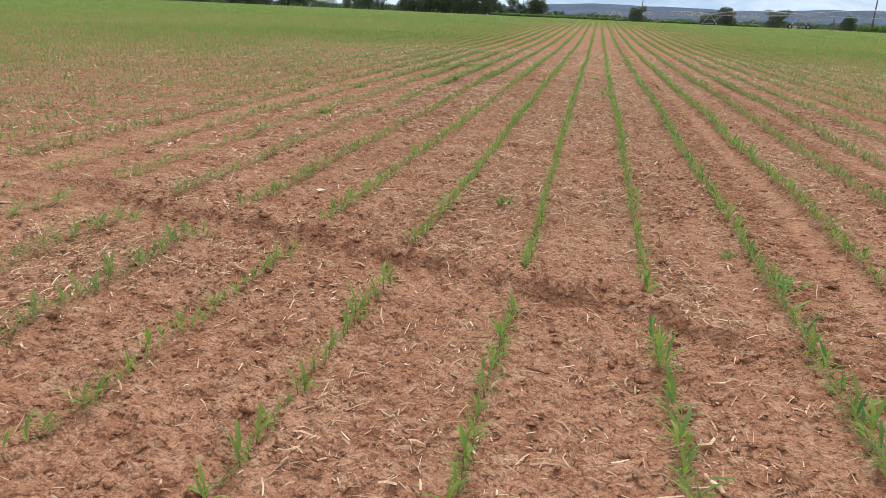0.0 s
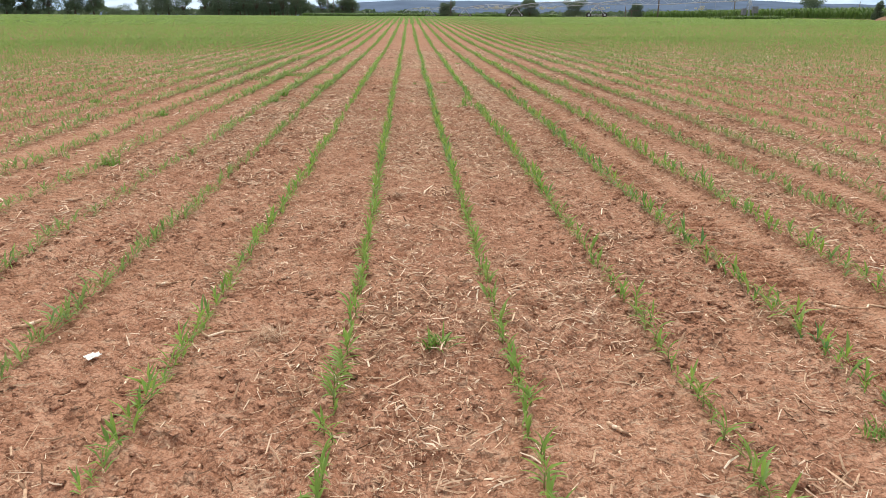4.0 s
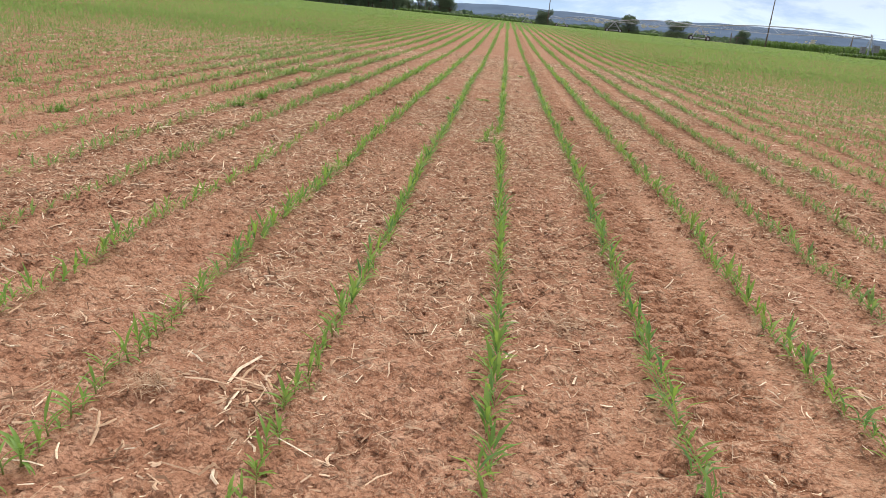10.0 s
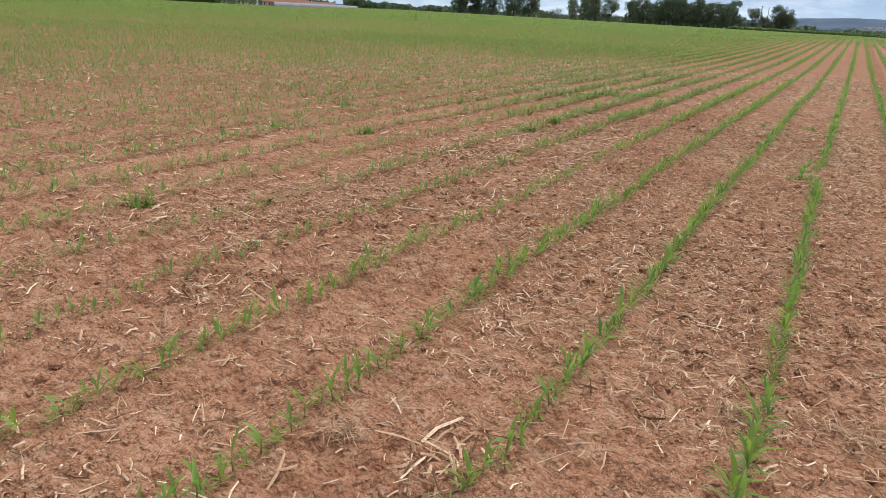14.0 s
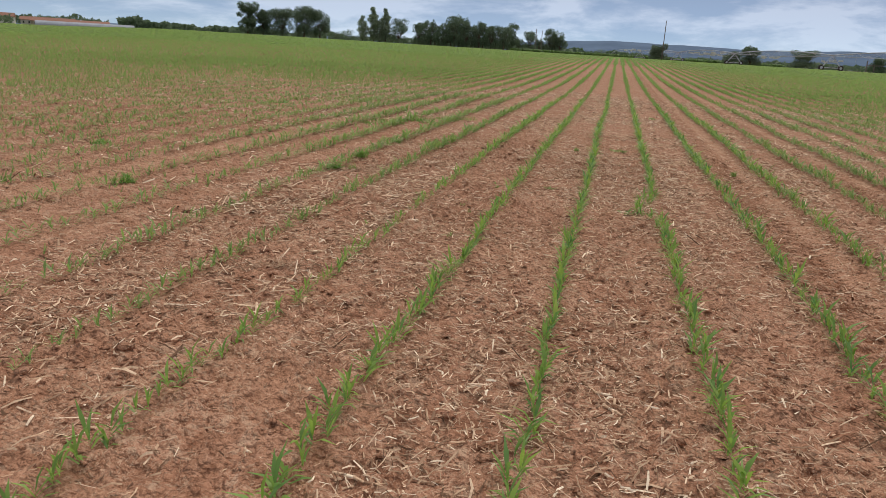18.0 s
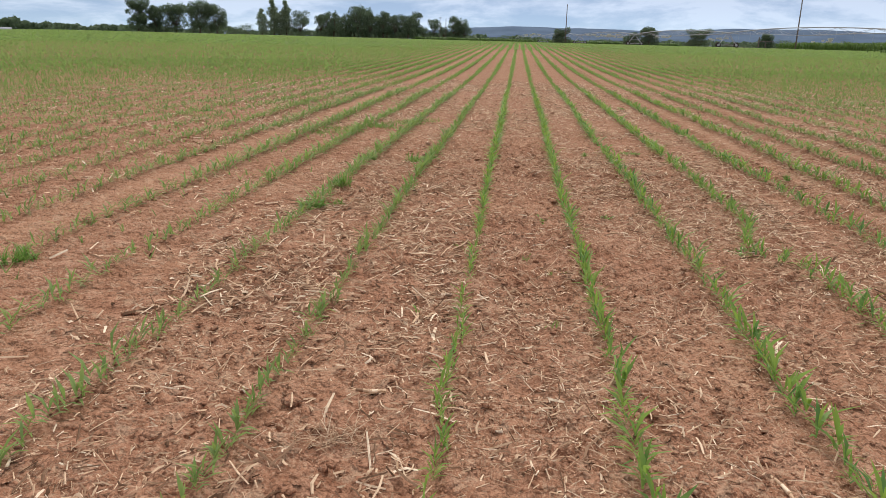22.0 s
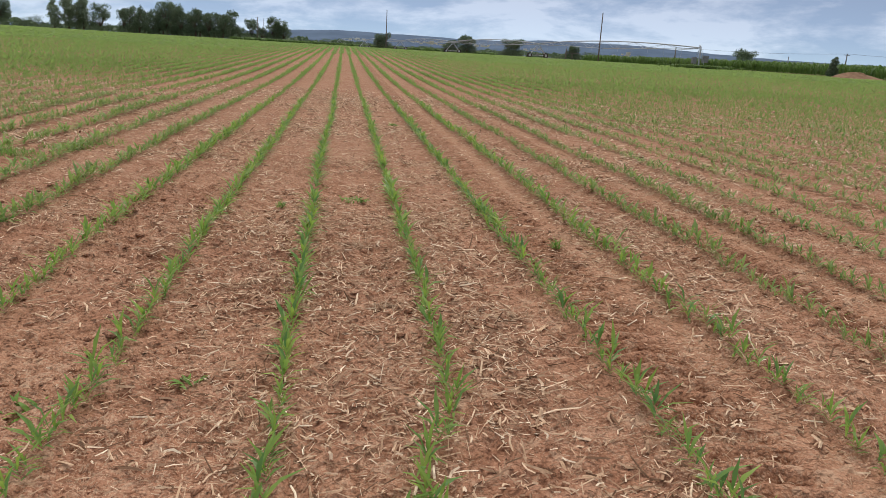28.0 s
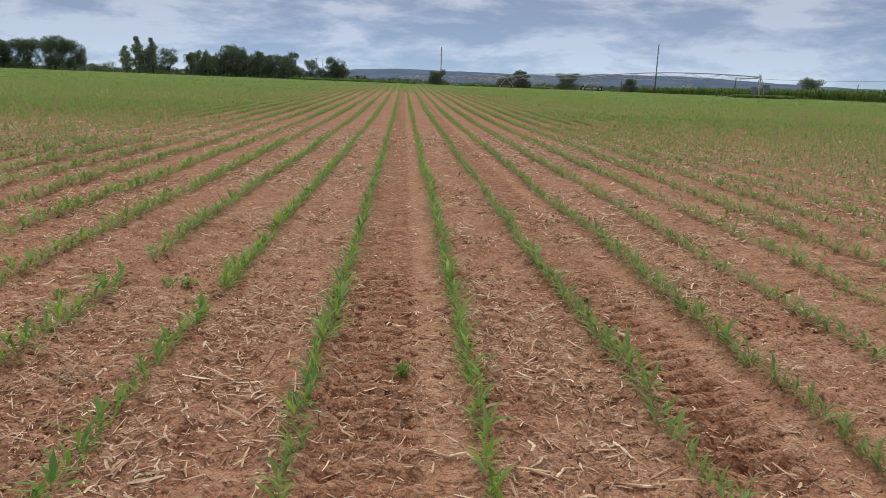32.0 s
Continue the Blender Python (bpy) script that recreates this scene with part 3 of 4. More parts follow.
# ---------------------------------------------------------------- straw, clods
def build_litter():
    rng = np.random.default_rng(31)

    def strip(bend, flat, curl):
        """A split piece of stalk: a bent three-sided sliver of unit length."""
        v = []
        for t in (-0.5, 0.0, 0.5):
            z = bend * (0.25 - t * t)
            w = 1.0 - 0.5 * abs(t)
            s = curl * (0.25 - t * t)
            v += [(t, s - 0.5 * w, z), (t, s + 0.5 * w, z), (t, s, z + flat * w)]
        q = [(3 * i + j, 3 * i + (j + 1) % 3, 3 * i + 3 + (j + 1) % 3, 3 * i + 3 + j) for i in range(2) for j in (1, 2)]
        return np.array(v), np.array(q)

    def chip(flat):
        v = [(t, y * (1 - 0.3 * (t > 0)), z * flat) for t in (-0.5, 0.5) for y, z in ((-0.5, 0), (0.5, 0), (0.0, 1))]
        return np.array(v), np.array([(j, (j + 1) % 3, 3 + (j + 1) % 3, 3 + j) for j in (1, 2)])

    long_forms = [strip(b, f, c) for b, c in ((0.0, 0.8), (0.5, -2.5), (1.4, 3.5), (2.6, -1.0), (0.2, 5.0)) for f in (0.25, 0.6)]
    chips = [chip(f) for f in (0.2, 0.4, 0.6)]

    def lay(n, x0, x1, y0, y1, lo, hi, wlo, whi, name, label, forms, base=0.42, near=True):
        x, y = rng.uniform(x0, x1, n * 3), rng.uniform(y0, y1, n * 3)
        mats = vnoise(x * 0.75, y * 0.4, 50) + 0.9 * vnoise(x * 2.0, y * 1.5, 51) + 0.7 * vnoise(x * 5, y * 5, 52)
        dens = base + 0.44 * mats
        for c in (1.86, 3.37):
            dens = dens - 0.30 * smooth(np.abs(x - c), 0.40, 0.25)
        dens = dens - 0.3 * smooth(np.abs(x - 1.27), 0.17, 0.08) * (y > 16)
        dens = dens - 0.4 * smooth(np.abs(x + 4.86), 0.35, 0.2)
        dens = dens - 0.25 * smooth(np.abs(x - ROW * np.round(x / ROW)), 0.10, 0.03)
        dens = dens - 0.4 * smooth(np.abs(rut_distance(x, y) + 0.15), 0.3, 0.1) * (x < 1.3)
        dens = np.clip(dens, 0.05, 1.0)
        ok = rng.uniform(0, 1, n * 3) < dens
        if not near:
            ok &= (x < -3.2) | (x > 4.5) | (y > 26.5)
        x, y = x[ok][:n], y[ok][:n]
        n = len(x)
        L = np.exp(rng.normal(math.log(lo), 0.5, n)).clip(lo * 0.4, hi)
        W = rng.uniform(wlo, whi, n) * (0.7 + 0.6 * rng.uniform(0, 1, n) ** 2)
        z = height(x, y) + 0.004 + 0.022 * rng.uniform(0, 1, n) ** 2
        turn = rng.uniform(0, 6.28, n)
        vs, qs, k = [], [], 0
        pick = rng.integers(0, len(forms), n)
        up = rng.normal(0, 0.28, n)
        for i, (tv, tq) in enumerate(forms):
            a = pick == i
            m = a.sum()
            X, Y, Z = tv[None, :, 0] * L[a][:, None], tv[None, :, 1] * W[a][:, None], tv[None, :, 2] * W[a][:, None]
            Z = Z + X * up[a][:, None] + 0.0
            c, s = np.cos(turn[a])[:, None], np.sin(turn[a])[:, None]
            P = np.stack([c * X - s * Y, s * X + c * Y, Z], -1) + np.stack([x[a], y[a], z[a]], -1)[:, None, :]
            vs.append(P.reshape(-1, 3))
            qs.append((tq[None] + k + (np.arange(m) * len(tv))[:, None, None]).reshape(-1, 4))
            k += m * len(tv)
        ob = new(name, mesh_np(name, np.concatenate(vs), np.concatenate(qs), STRAW))
        tagged(ob, label, "straw", kind="stuff")

    lay(74000, -3.4, 4.7, 4.8, 27.0, 0.030, 0.085, 0.0032, 0.0090, "straw_litter", "short bleached bits of maize straw scattered on soil", chips, 0.30)
    lay(22000, -3.2, 4.4, 4.8, 24.0, 0.045, 0.12, 0.0018, 0.0042, "straw_fibres", "thin dry fibres of straw strewn over soil", chips, 0.38)
    lay(33000, -3.6, 4.9, 4.8, 28.0, 0.052, 0.14, 0.005, 0.0125, "stalk_litter", "longer split pieces of dry maize stalk on soil", long_forms, 0.28)
    for x0, x1, y0, y1, n in ((-3.35, -1.55, 17.6, 21.3, 1700), (0.85, 1.45, 17.8, 24.0, 350), (-0.7, -0.05, 11.6, 12.9, 130), (-2.2, -1.5, 12.5, 17.5, 300), (2.3, 2.95, 8.0, 24.0, 350)):
        lay(n, x0, x1, y0, y1, 0.075, 0.2, 0.007, 0.016, "husk_litter", "dense patch of broad bleached husks and stalks", long_forms, 0.55)
    lay(46000, -15, 17, 6, 42, 0.07, 0.2, 0.009, 0.022, "straw_litter", "bleached maize straw scattered over the wider field", chips, 0.30, False)

    lay(38000, -9.0, 11.0, 25.5, 40.0, 0.06, 0.16, 0.007, 0.016, "straw_litter", "bleached bits of maize straw between farther rows", chips, 0.36)

    # clods
    phi = (1 + 5 ** 0.5) / 2
    ico = np.array([(-1, phi, 0), (1, phi, 0), (-1, -phi, 0), (1, -phi, 0), (0, -1, phi), (0, 1, phi), (0, -1, -phi), (0, 1, -phi), (phi, 0, -1), (phi, 0, 1), (-phi, 0, -1), (-phi, 0, 1)]) / 1.9
    tri = np.array([(0, 11, 5), (0, 5, 1), (0, 1, 7), (0, 7, 10), (0, 10, 11), (1, 5, 9), (5, 11, 4), (11, 10, 2), (10, 7, 6), (7, 1, 8), (3, 9, 4), (3, 4, 2), (3, 2, 6), (3, 6, 8), (3, 8, 9), (4, 9, 5), (2, 4, 11), (6, 2, 10), (8, 6, 7), (9, 8, 1)])
    octa = np.array([(1, 0, 0), (0, 1, 0), (-1, 0, 0), (0, -1, 0), (0, 0, 1), (0, 0, -1)], float)
    octf = np.array([(0, 1, 4), (1, 2, 4), (2, 3, 4), (3, 0, 4)])

    def lumps(n, form, faces, size, spread, lo, hi, x0, x1, y0, y1, name, label):
        x, y = rng.uniform(x0, x1, n * 3), rng.uniform(y0, y1, n * 3)
        ok = rng.uniform(0, 1, n * 3) < 0.45 + 0.6 * vnoise(x * 0.9, y * 0.6, 60) + 0.3 * vnoise(x * 4, y * 4, 61) + 0.5 * smooth(np.abs(rut_distance(x, y)), 0.4, 0.1)
        x, y = x[ok][:n], y[ok][:n]
        n, m = len(x), len(form)
        r = np.exp(rng.normal(math.log(size), spread, n)).clip(lo, hi)
        sh = rng.uniform(0.55, 1.45, (n, m, 3)) * rng.uniform(0.7, 1.4, (n, 1, 3)) * np.array([1.1, 1.0, 0.5])
        a = rng.uniform(0, 6.28, n)[:, None]
        F = form[None] * sh
        F = np.stack([F[..., 0] * np.cos(a) - F[..., 1] * np.sin(a), F[..., 0] * np.sin(a) + F[..., 1] * np.cos(a), F[..., 2]], -1)
        P = F * r[:, None, None] + np.stack([x, y, height(x, y) - 0.05 * r], -1)[:, None, :]
        f = (faces[None] + (np.arange(n) * m)[:, None, None]).reshape(-1, 3)
        me = bpy.data.meshes.new(name)
        me.vertices.add(n * m)
        me.vertices.foreach_set("co", P.astype(np.float32).ravel())
        me.loops.add(f.size)
        me.loops.foreach_set("vertex_index", f.astype(np.int32).ravel())
        me.polygons.add(len(f))
        me.polygons.foreach_set("loop_start", np.arange(0, f.size, 3, dtype=np.int32))
        me.polygons.foreach_set("use_smooth", np.full(len(f), m > 6))
        me.update(calc_edges=True)
        me.materials.append(SOIL)
        tagged(new(name, me), label, "soil clods", kind="stuff")

    lumps(9500, ico, tri, 0.013, 0.45, 0.007, 0.036, -3.4, 4.6, 4.9, 24.5, "clods", "small red-brown clods of clay lying on soil")
    lumps(30000, octa, octf, 0.009, 0.40, 0.004, 0.020, -3.2, 4.4, 4.9, 22.5, "soil_crumbs", "fine red-brown crumbs of clay strewn over soil")


build_litter()


def build_weed_cover():
    """Tiny weed seedlings between the thin rows to both sides of the walk."""
    rng = np.random.default_rng(63)
    n = 165000
    x, y = rng.uniform(-26, 21, n), 6 + 38 * rng.uniform(0, 1, n)
    side = smooth(np.abs(x - 0.5), 3.6, 7.5)
    dens = side * (0.46 + 0.35 * vnoise(x * 0.35, y * 0.25, 70) + 0.35 * vnoise(x * 1.7, y * 1.3, 71) + 0.25 * vnoise(x * 5, y * 4, 72))
    ok = (rng.uniform(0, 1, n) < dens) & (y > 0.5 * np.abs(x) + 1) & (np.abs(x + 4.86) > 0.3)
    x, y = x[ok], y[ok]
    forms = [joined([leaf(0.0, a, 1.0, 0.22, 55, 50, 1, False) for a in rng.uniform(0, 6.28, 2)]) for _ in range(8)]
    v, q = scatter(forms, np.stack([x, y, height(x, y) + 0.002], -1), rng.uniform(0, 6.28, len(x)), rng.uniform(0.04, 0.10, len(x)), 0.2, rng)
    tagged(new("weed_seedlings", mesh_np("weed_seedlings", v, q, MAIZE_PALE)), "sparse pale green weed seedlings between the rows", "weeds", kind="stuff")


build_weed_cover()


# ---------------------------------------------------------------- trees
def crown_mesh(rng, blobs, count, size, mat):
    """Leaf clumps thrown over the outsides of several uneven lobes."""
    w = np.array([b[3] * b[4] for b in blobs])
    pick = rng.choice(len(blobs), count, p=w / w.sum())
    d = rng.normal(0, 1, (count, 3))
    d /= np.linalg.norm(d, axis=1)[:, None]
    rad = rng.uniform(0.3, 1.16, count) ** 0.7
    B = np.array(blobs)[pick]
    C = B[:, :3] + d * rad[:, None] * np.stack([B[:, 3], B[:, 3], B[:, 4]], -1)
    a = rng.normal(0, 1, (count, 3))
    a /= np.linalg.norm(a, axis=1)[:, None]
    b = np.cross(a, rng.normal(0, 1, (count, 3)))
    b /= np.linalg.norm(b, axis=1)[:, None]
    s = size * rng.uniform(0.35, 1.05, count)[:, None]
    V = np.stack([C - a * s, C - 0.55 * b * s, C + a * s, C + 0.55 * b * s], 1).reshape(-1, 3)
    return mesh_np("crown", V, np.arange(count * 4).reshape(-1, 4), mat)


def tree(name, seed, tall, wide, form, label, category="tree", leaves=1500):
    """A tree on its base at the origin. form: round, poplar or bush."""
    rng = np.random.default_rng(seed)
    root = new(name)
    trunk = Shape()
    blobs = []
    if form == "poplar":
        trunk.tube((0, 0, -0.3), (0, 0, tall * 0.9), tall * 0.022, tall * 0.004, 7)
        for i in range(9):
            z = tall * (0.14 + 0.093 * i)
            r = wide * (0.36 + 0.14 * math.sin(math.pi * (i + 1.5) / 10)) * (1.0 if i < 7 else 0.55)
            a = rng.uniform(0, 6.28)
            blobs.append((math.cos(a) * wide * 0.13, math.sin(a) * wide * 0.13, z, r, tall * 0.075))
            trunk.tube((0, 0, z - tall * 0.08), (math.cos(a) * r * 0.8, math.sin(a) * r * 0.8, z), tall * 0.006, tall * 0.002, 5)
    else:
        low = 0.08 if form == "bush" else 0.16
        lean = rng.normal(0, 0.03, 2) * tall
        fork = (lean[0] * 0.5, lean[1] * 0.5, tall * low)
        trunk.tube((0, 0, -0.3), fork, tall * 0.034, tall * 0.024, 8)
        n = 17 if form == "round" else 8
        for i in range(n):
            a = 2.4 * i + rng.uniform(-0.4, 0.4)
            ring = 0.38 * wide * math.sqrt((i + 0.4) / n)
            z = tall * (0.87 - (0.66 if form == "round" else 0.56) * rng.uniform(0.0, 1.0) * (0.35 + 0.65 * ring / (0.38 * wide)))
            p = (math.cos(a) * ring + lean[0], math.sin(a) * ring + lean[1], z)
            r = wide * rng.uniform(0.13, 0.20)
            blobs.append((*p, r, min(r, tall * 0.16) * rng.uniform(0.8, 1.2)))
            trunk.tube(fork, p, tall * 0.012, tall * 0.003, 5)
        if form == "bush":
            blobs += [(lean[0], lean[1], tall * z, wide * 0.27, tall * 0.24) for z in (0.42, 0.66)]
            for i in range(4):
                a = 1.57 * i + rng.uniform(0, 1)
                blobs.append((math.cos(a) * wide * 0.3, math.sin(a) * wide * 0.3, tall * 0.22, wide * 0.2, tall * 0.2))
    if form == "round":
        for i in range(7):
            a = 0.9 * i + rng.uniform(0, 0.5)
            r = wide * rng.uniform(0.15, 0.36)
            blobs.append((math.cos(a) * r, math.sin(a) * r, tall * rng.uniform(0.10, 0.34), wide * 0.14, tall * 0.11))
    part("trunk", trunk.mesh("trunk", BARK, True), root)
    part("crown", crown_mesh(rng, blobs, int(leaves * 2.5), 0.020 * tall + 0.08, CROWN_P if form == "poplar" else CROWN), root)
    return tagged(root, label, category)


EYE0, EYE1 = (1.9, 19.25), (-0.33, 12.58)


def polar(az, dist):
    """A place on the skyline: its bearing from the walk, clockwise from the rows' direction, and how far off. West of the rows the bearing is taken from an earlier standpoint."""
    a = radians(az)
    e = EYE1 if az < -3.5 else EYE0
    x, y = e[0] + dist * math.sin(a), e[1] + dist * math.cos(a)
    return x, y, float(land(np.array(x), np.array(y)))


def put(ob, az, dist, turn=0.0, size=1.0, dz=0.0):
    x, y, z = polar(az, dist)
    ob.matrix_basis = Matrix.LocRotScale((x, y, z + dz), Euler((0, 0, turn)), Vector([size] * 3))
    return ob


def build_trees():
    rng = random.Random(4)
    # three broad trees and their neighbours on the far headland
    for az, d, tall, wide, seed in ((-28.0, 330, 14.0, 9.5, 1), (-26.9, 332, 11.0, 8.5, 2), (-25.5, 330, 12.2, 11.0, 3), (-23.9, 325, 13.4, 12.0, 4), (-22.7, 327, 11.8, 11.0, 5)):
        put(tree("tree", seed, tall, wide, "round", "broad dark green tree at the edge of the field", leaves=3400), az, d, seed)
    for az, d, tall, wide, seed in ((-20.6, 350, 5.0, 9.0, 11), (-26.2, 335, 5.5, 7.0, 12), (-17.4, 350, 4.5, 8, 13), (-21.5, 352, 4, 8, 14), (-27.6, 336, 4, 8, 15), (-24.4, 334, 4.5, 8, 16), (-23.2, 334, 4.0, 9, 17)):
        put(tree("bush", seed, tall, wide, "bush", "low dark green bush at the field edge", "bush", 900), az, d, seed)
    for az, tall, wide, seed in ((-19.5, 11.5, 4.6, 21), (-18.65, 15.6, 4.7, 22), (-17.75, 15.4, 4.6, 23), (-18.2, 10.0, 4.4, 24)):
        put(tree("poplar", seed, tall, wide, "poplar", "tall narrow green poplar in a clump", "poplar", leaves=1500), az, 330, seed)
    put(tree("tree", 31, 11.2, 9.5, "round", "round dark green tree beside the poplars", leaves=1800), -16.7, 330, 1)
    # the plantation
    kinds = [tree("plantation_tree", 40 + i, 10.5, 6.5, "round", "dark green plantation tree in a dense stand", leaves=1300) for i in range(4)]
    for k in kinds:
        tagged(k, group="trees of the plantation")
    n = 0
    for i in range(24):
        az = -15.2 + 0.312 * i
        s = 0.98 + 0.10 * math.sin(i * 0.9) + rng.uniform(-0.06, 0.08) + (0.22 if 9 <= i <= 12 else 0)
        d = 335 + (i % 3) * 7
        x, y, z = polar(az, d)
        m = Matrix.LocRotScale((x, y, z), Euler((0, 0, rng.uniform(0, 6))), Vector((s, s, s)))
        if n < 4:
            kinds[n].matrix_basis = m
        else:
            copy_thing(kinds[n % 4], m)
        n += 1
    for az, tall, wide, seed in ((-6.65, 9.6, 7.0, 51), (-5.1, 10.8, 8.0, 52), (-4.35, 10.2, 8.0, 53), (-4.75, 10.0, 8.0, 56), (-5.9, 6.0, 5.0, 54), (-7.4, 5.5, 6.0, 55)):
        put(tree("tree", seed, tall, wide, "round", "leafy green tree near a power pole", leaves=1400), az, 340, seed)
    # round trees behind the irrigation machine
    for az, d, tall, wide, seed in ((2.55, 250, 5.4, 6.6, 61), (8.0, 250, 4.2, 7.0, 62), (9.15, 245, 6.4, 7.2, 63), (12.7, 240, 5.6, 8.0, 64), (17.3, 260, 4.6, 6.0, 65)):
        put(tree("tree", seed, tall, wide, "bush", "round dense dark green tree behind the irrigator", leaves=3200), az, d, seed)
    for az, d, tall, wide, seed in ((18.6, 270, 3.2, 9.0, 71), (-1.7, 330, 3.0, 7.0, 72), (22.6, 330, 3.4, 6, 73), (24.5, 335, 3.6, 8, 74)):
        put(tree("bush", seed, tall, wide, "bush", "low dark green bush in the distance", "bush", 700), az, d, seed)
    put(tree("tree", 66, 6.0, 9.5, "bush", "round solitary dark tree beyond tall maize", leaves=3200), 29.7, 240, 2)
    put(tree("bush", 67, 2.6, 1.5, "bush", "narrow dark bush on the far headland", "bush", 900), 35.4, 104, 2)


build_trees()


def stand(name, label, x0, x1, y0, y1, tall, count, seed, mat, width=0.5):
    """A block of tall crop as many upright leafy blades."""
    rng = np.random.default_rng(seed)
    x, y = rng.uniform(x0, x1, count), rng.uniform(y0, y1, count)
    z = height(x, y)
    t = [joined([leaf(0.05 + 0.2 * i, a, 0.75, 0.24, 78 - 6 * i, 60, 2, False) for i, a in enumerate(rng.uniform(0, 6.28, 4))]) for _ in range(5)]
    sz = tall * rng.uniform(0.8, 1.12, count)
    v, q = scatter(t, np.stack([x, y, z], -1), rng.uniform(0, 6.28, count), np.stack([sz * width * 1.6, sz * width * 1.6, sz * 0.85], -1), 0.05, rng)
    tagged(new(name, mesh_np(name, v, q, mat)), label, "tall crop", kind="stuff")


stand("tall_maize_strip", "belt of tall dark green maize bordering the field", 66, 84, 50, 218, 1.7, 6000, 91, CROP)
hedge = np.random.default_rng(95)
a, r = np.radians(hedge.uniform(-64, -45.8, 3200)), hedge.uniform(322, 332, 3200)
hx, hy = EYE1[0] + r * np.sin(a), EYE1[1] + r * np.cos(a)
bush = [joined([leaf(0.05 + 0.2 * i, w, 0.75, 0.20, 78 - 6 * i, 60, 1, False) for i, w in enumerate(hedge.uniform(0, 6.28, 4))]) for _ in range(5)]
v, q = scatter(bush, np.stack([hx, hy, height(hx, hy)], -1), hedge.uniform(0, 6.28, 3200), hedge.uniform(1.5, 2.5, 3200), 0.05, hedge)
tagged(new("hedge", mesh_np("hedge", v, q, CROP)), "low dark green hedge along the far field edge", "hedge", kind="stuff")
stand("tall_crop_strip", "dark green strip of tall crop beyond the field", -45, 64, 322, 336, 1.3, 2500, 92, CROP, 0.9)


# ---------------------------------------------------------------- centre-pivot irrigator
def bent(pts, r, n):
    """One continuous tube through several points."""
    s = Shape()
    for i, p in enumerate(pts):
        ax = (pts[min(i + 1, len(pts) - 1)] - pts[max(i - 1, 0)]).normalized()
        u = ax.cross(Vector((0, 0, 1))).normalized()
        w = ax.cross(u)
        s.v += [tuple(p + r * (math.cos(6.28319 * j / n) * u + math.sin(6.28319 * j / n) * w)) for j in range(n)]
    for i in range(len(pts) - 1):
        s.f += [(i * n + j, i * n + (j + 1) % n, (i + 1) * n + (j + 1) % n, (i + 1) * n + j) for j in range(n)]
    return s


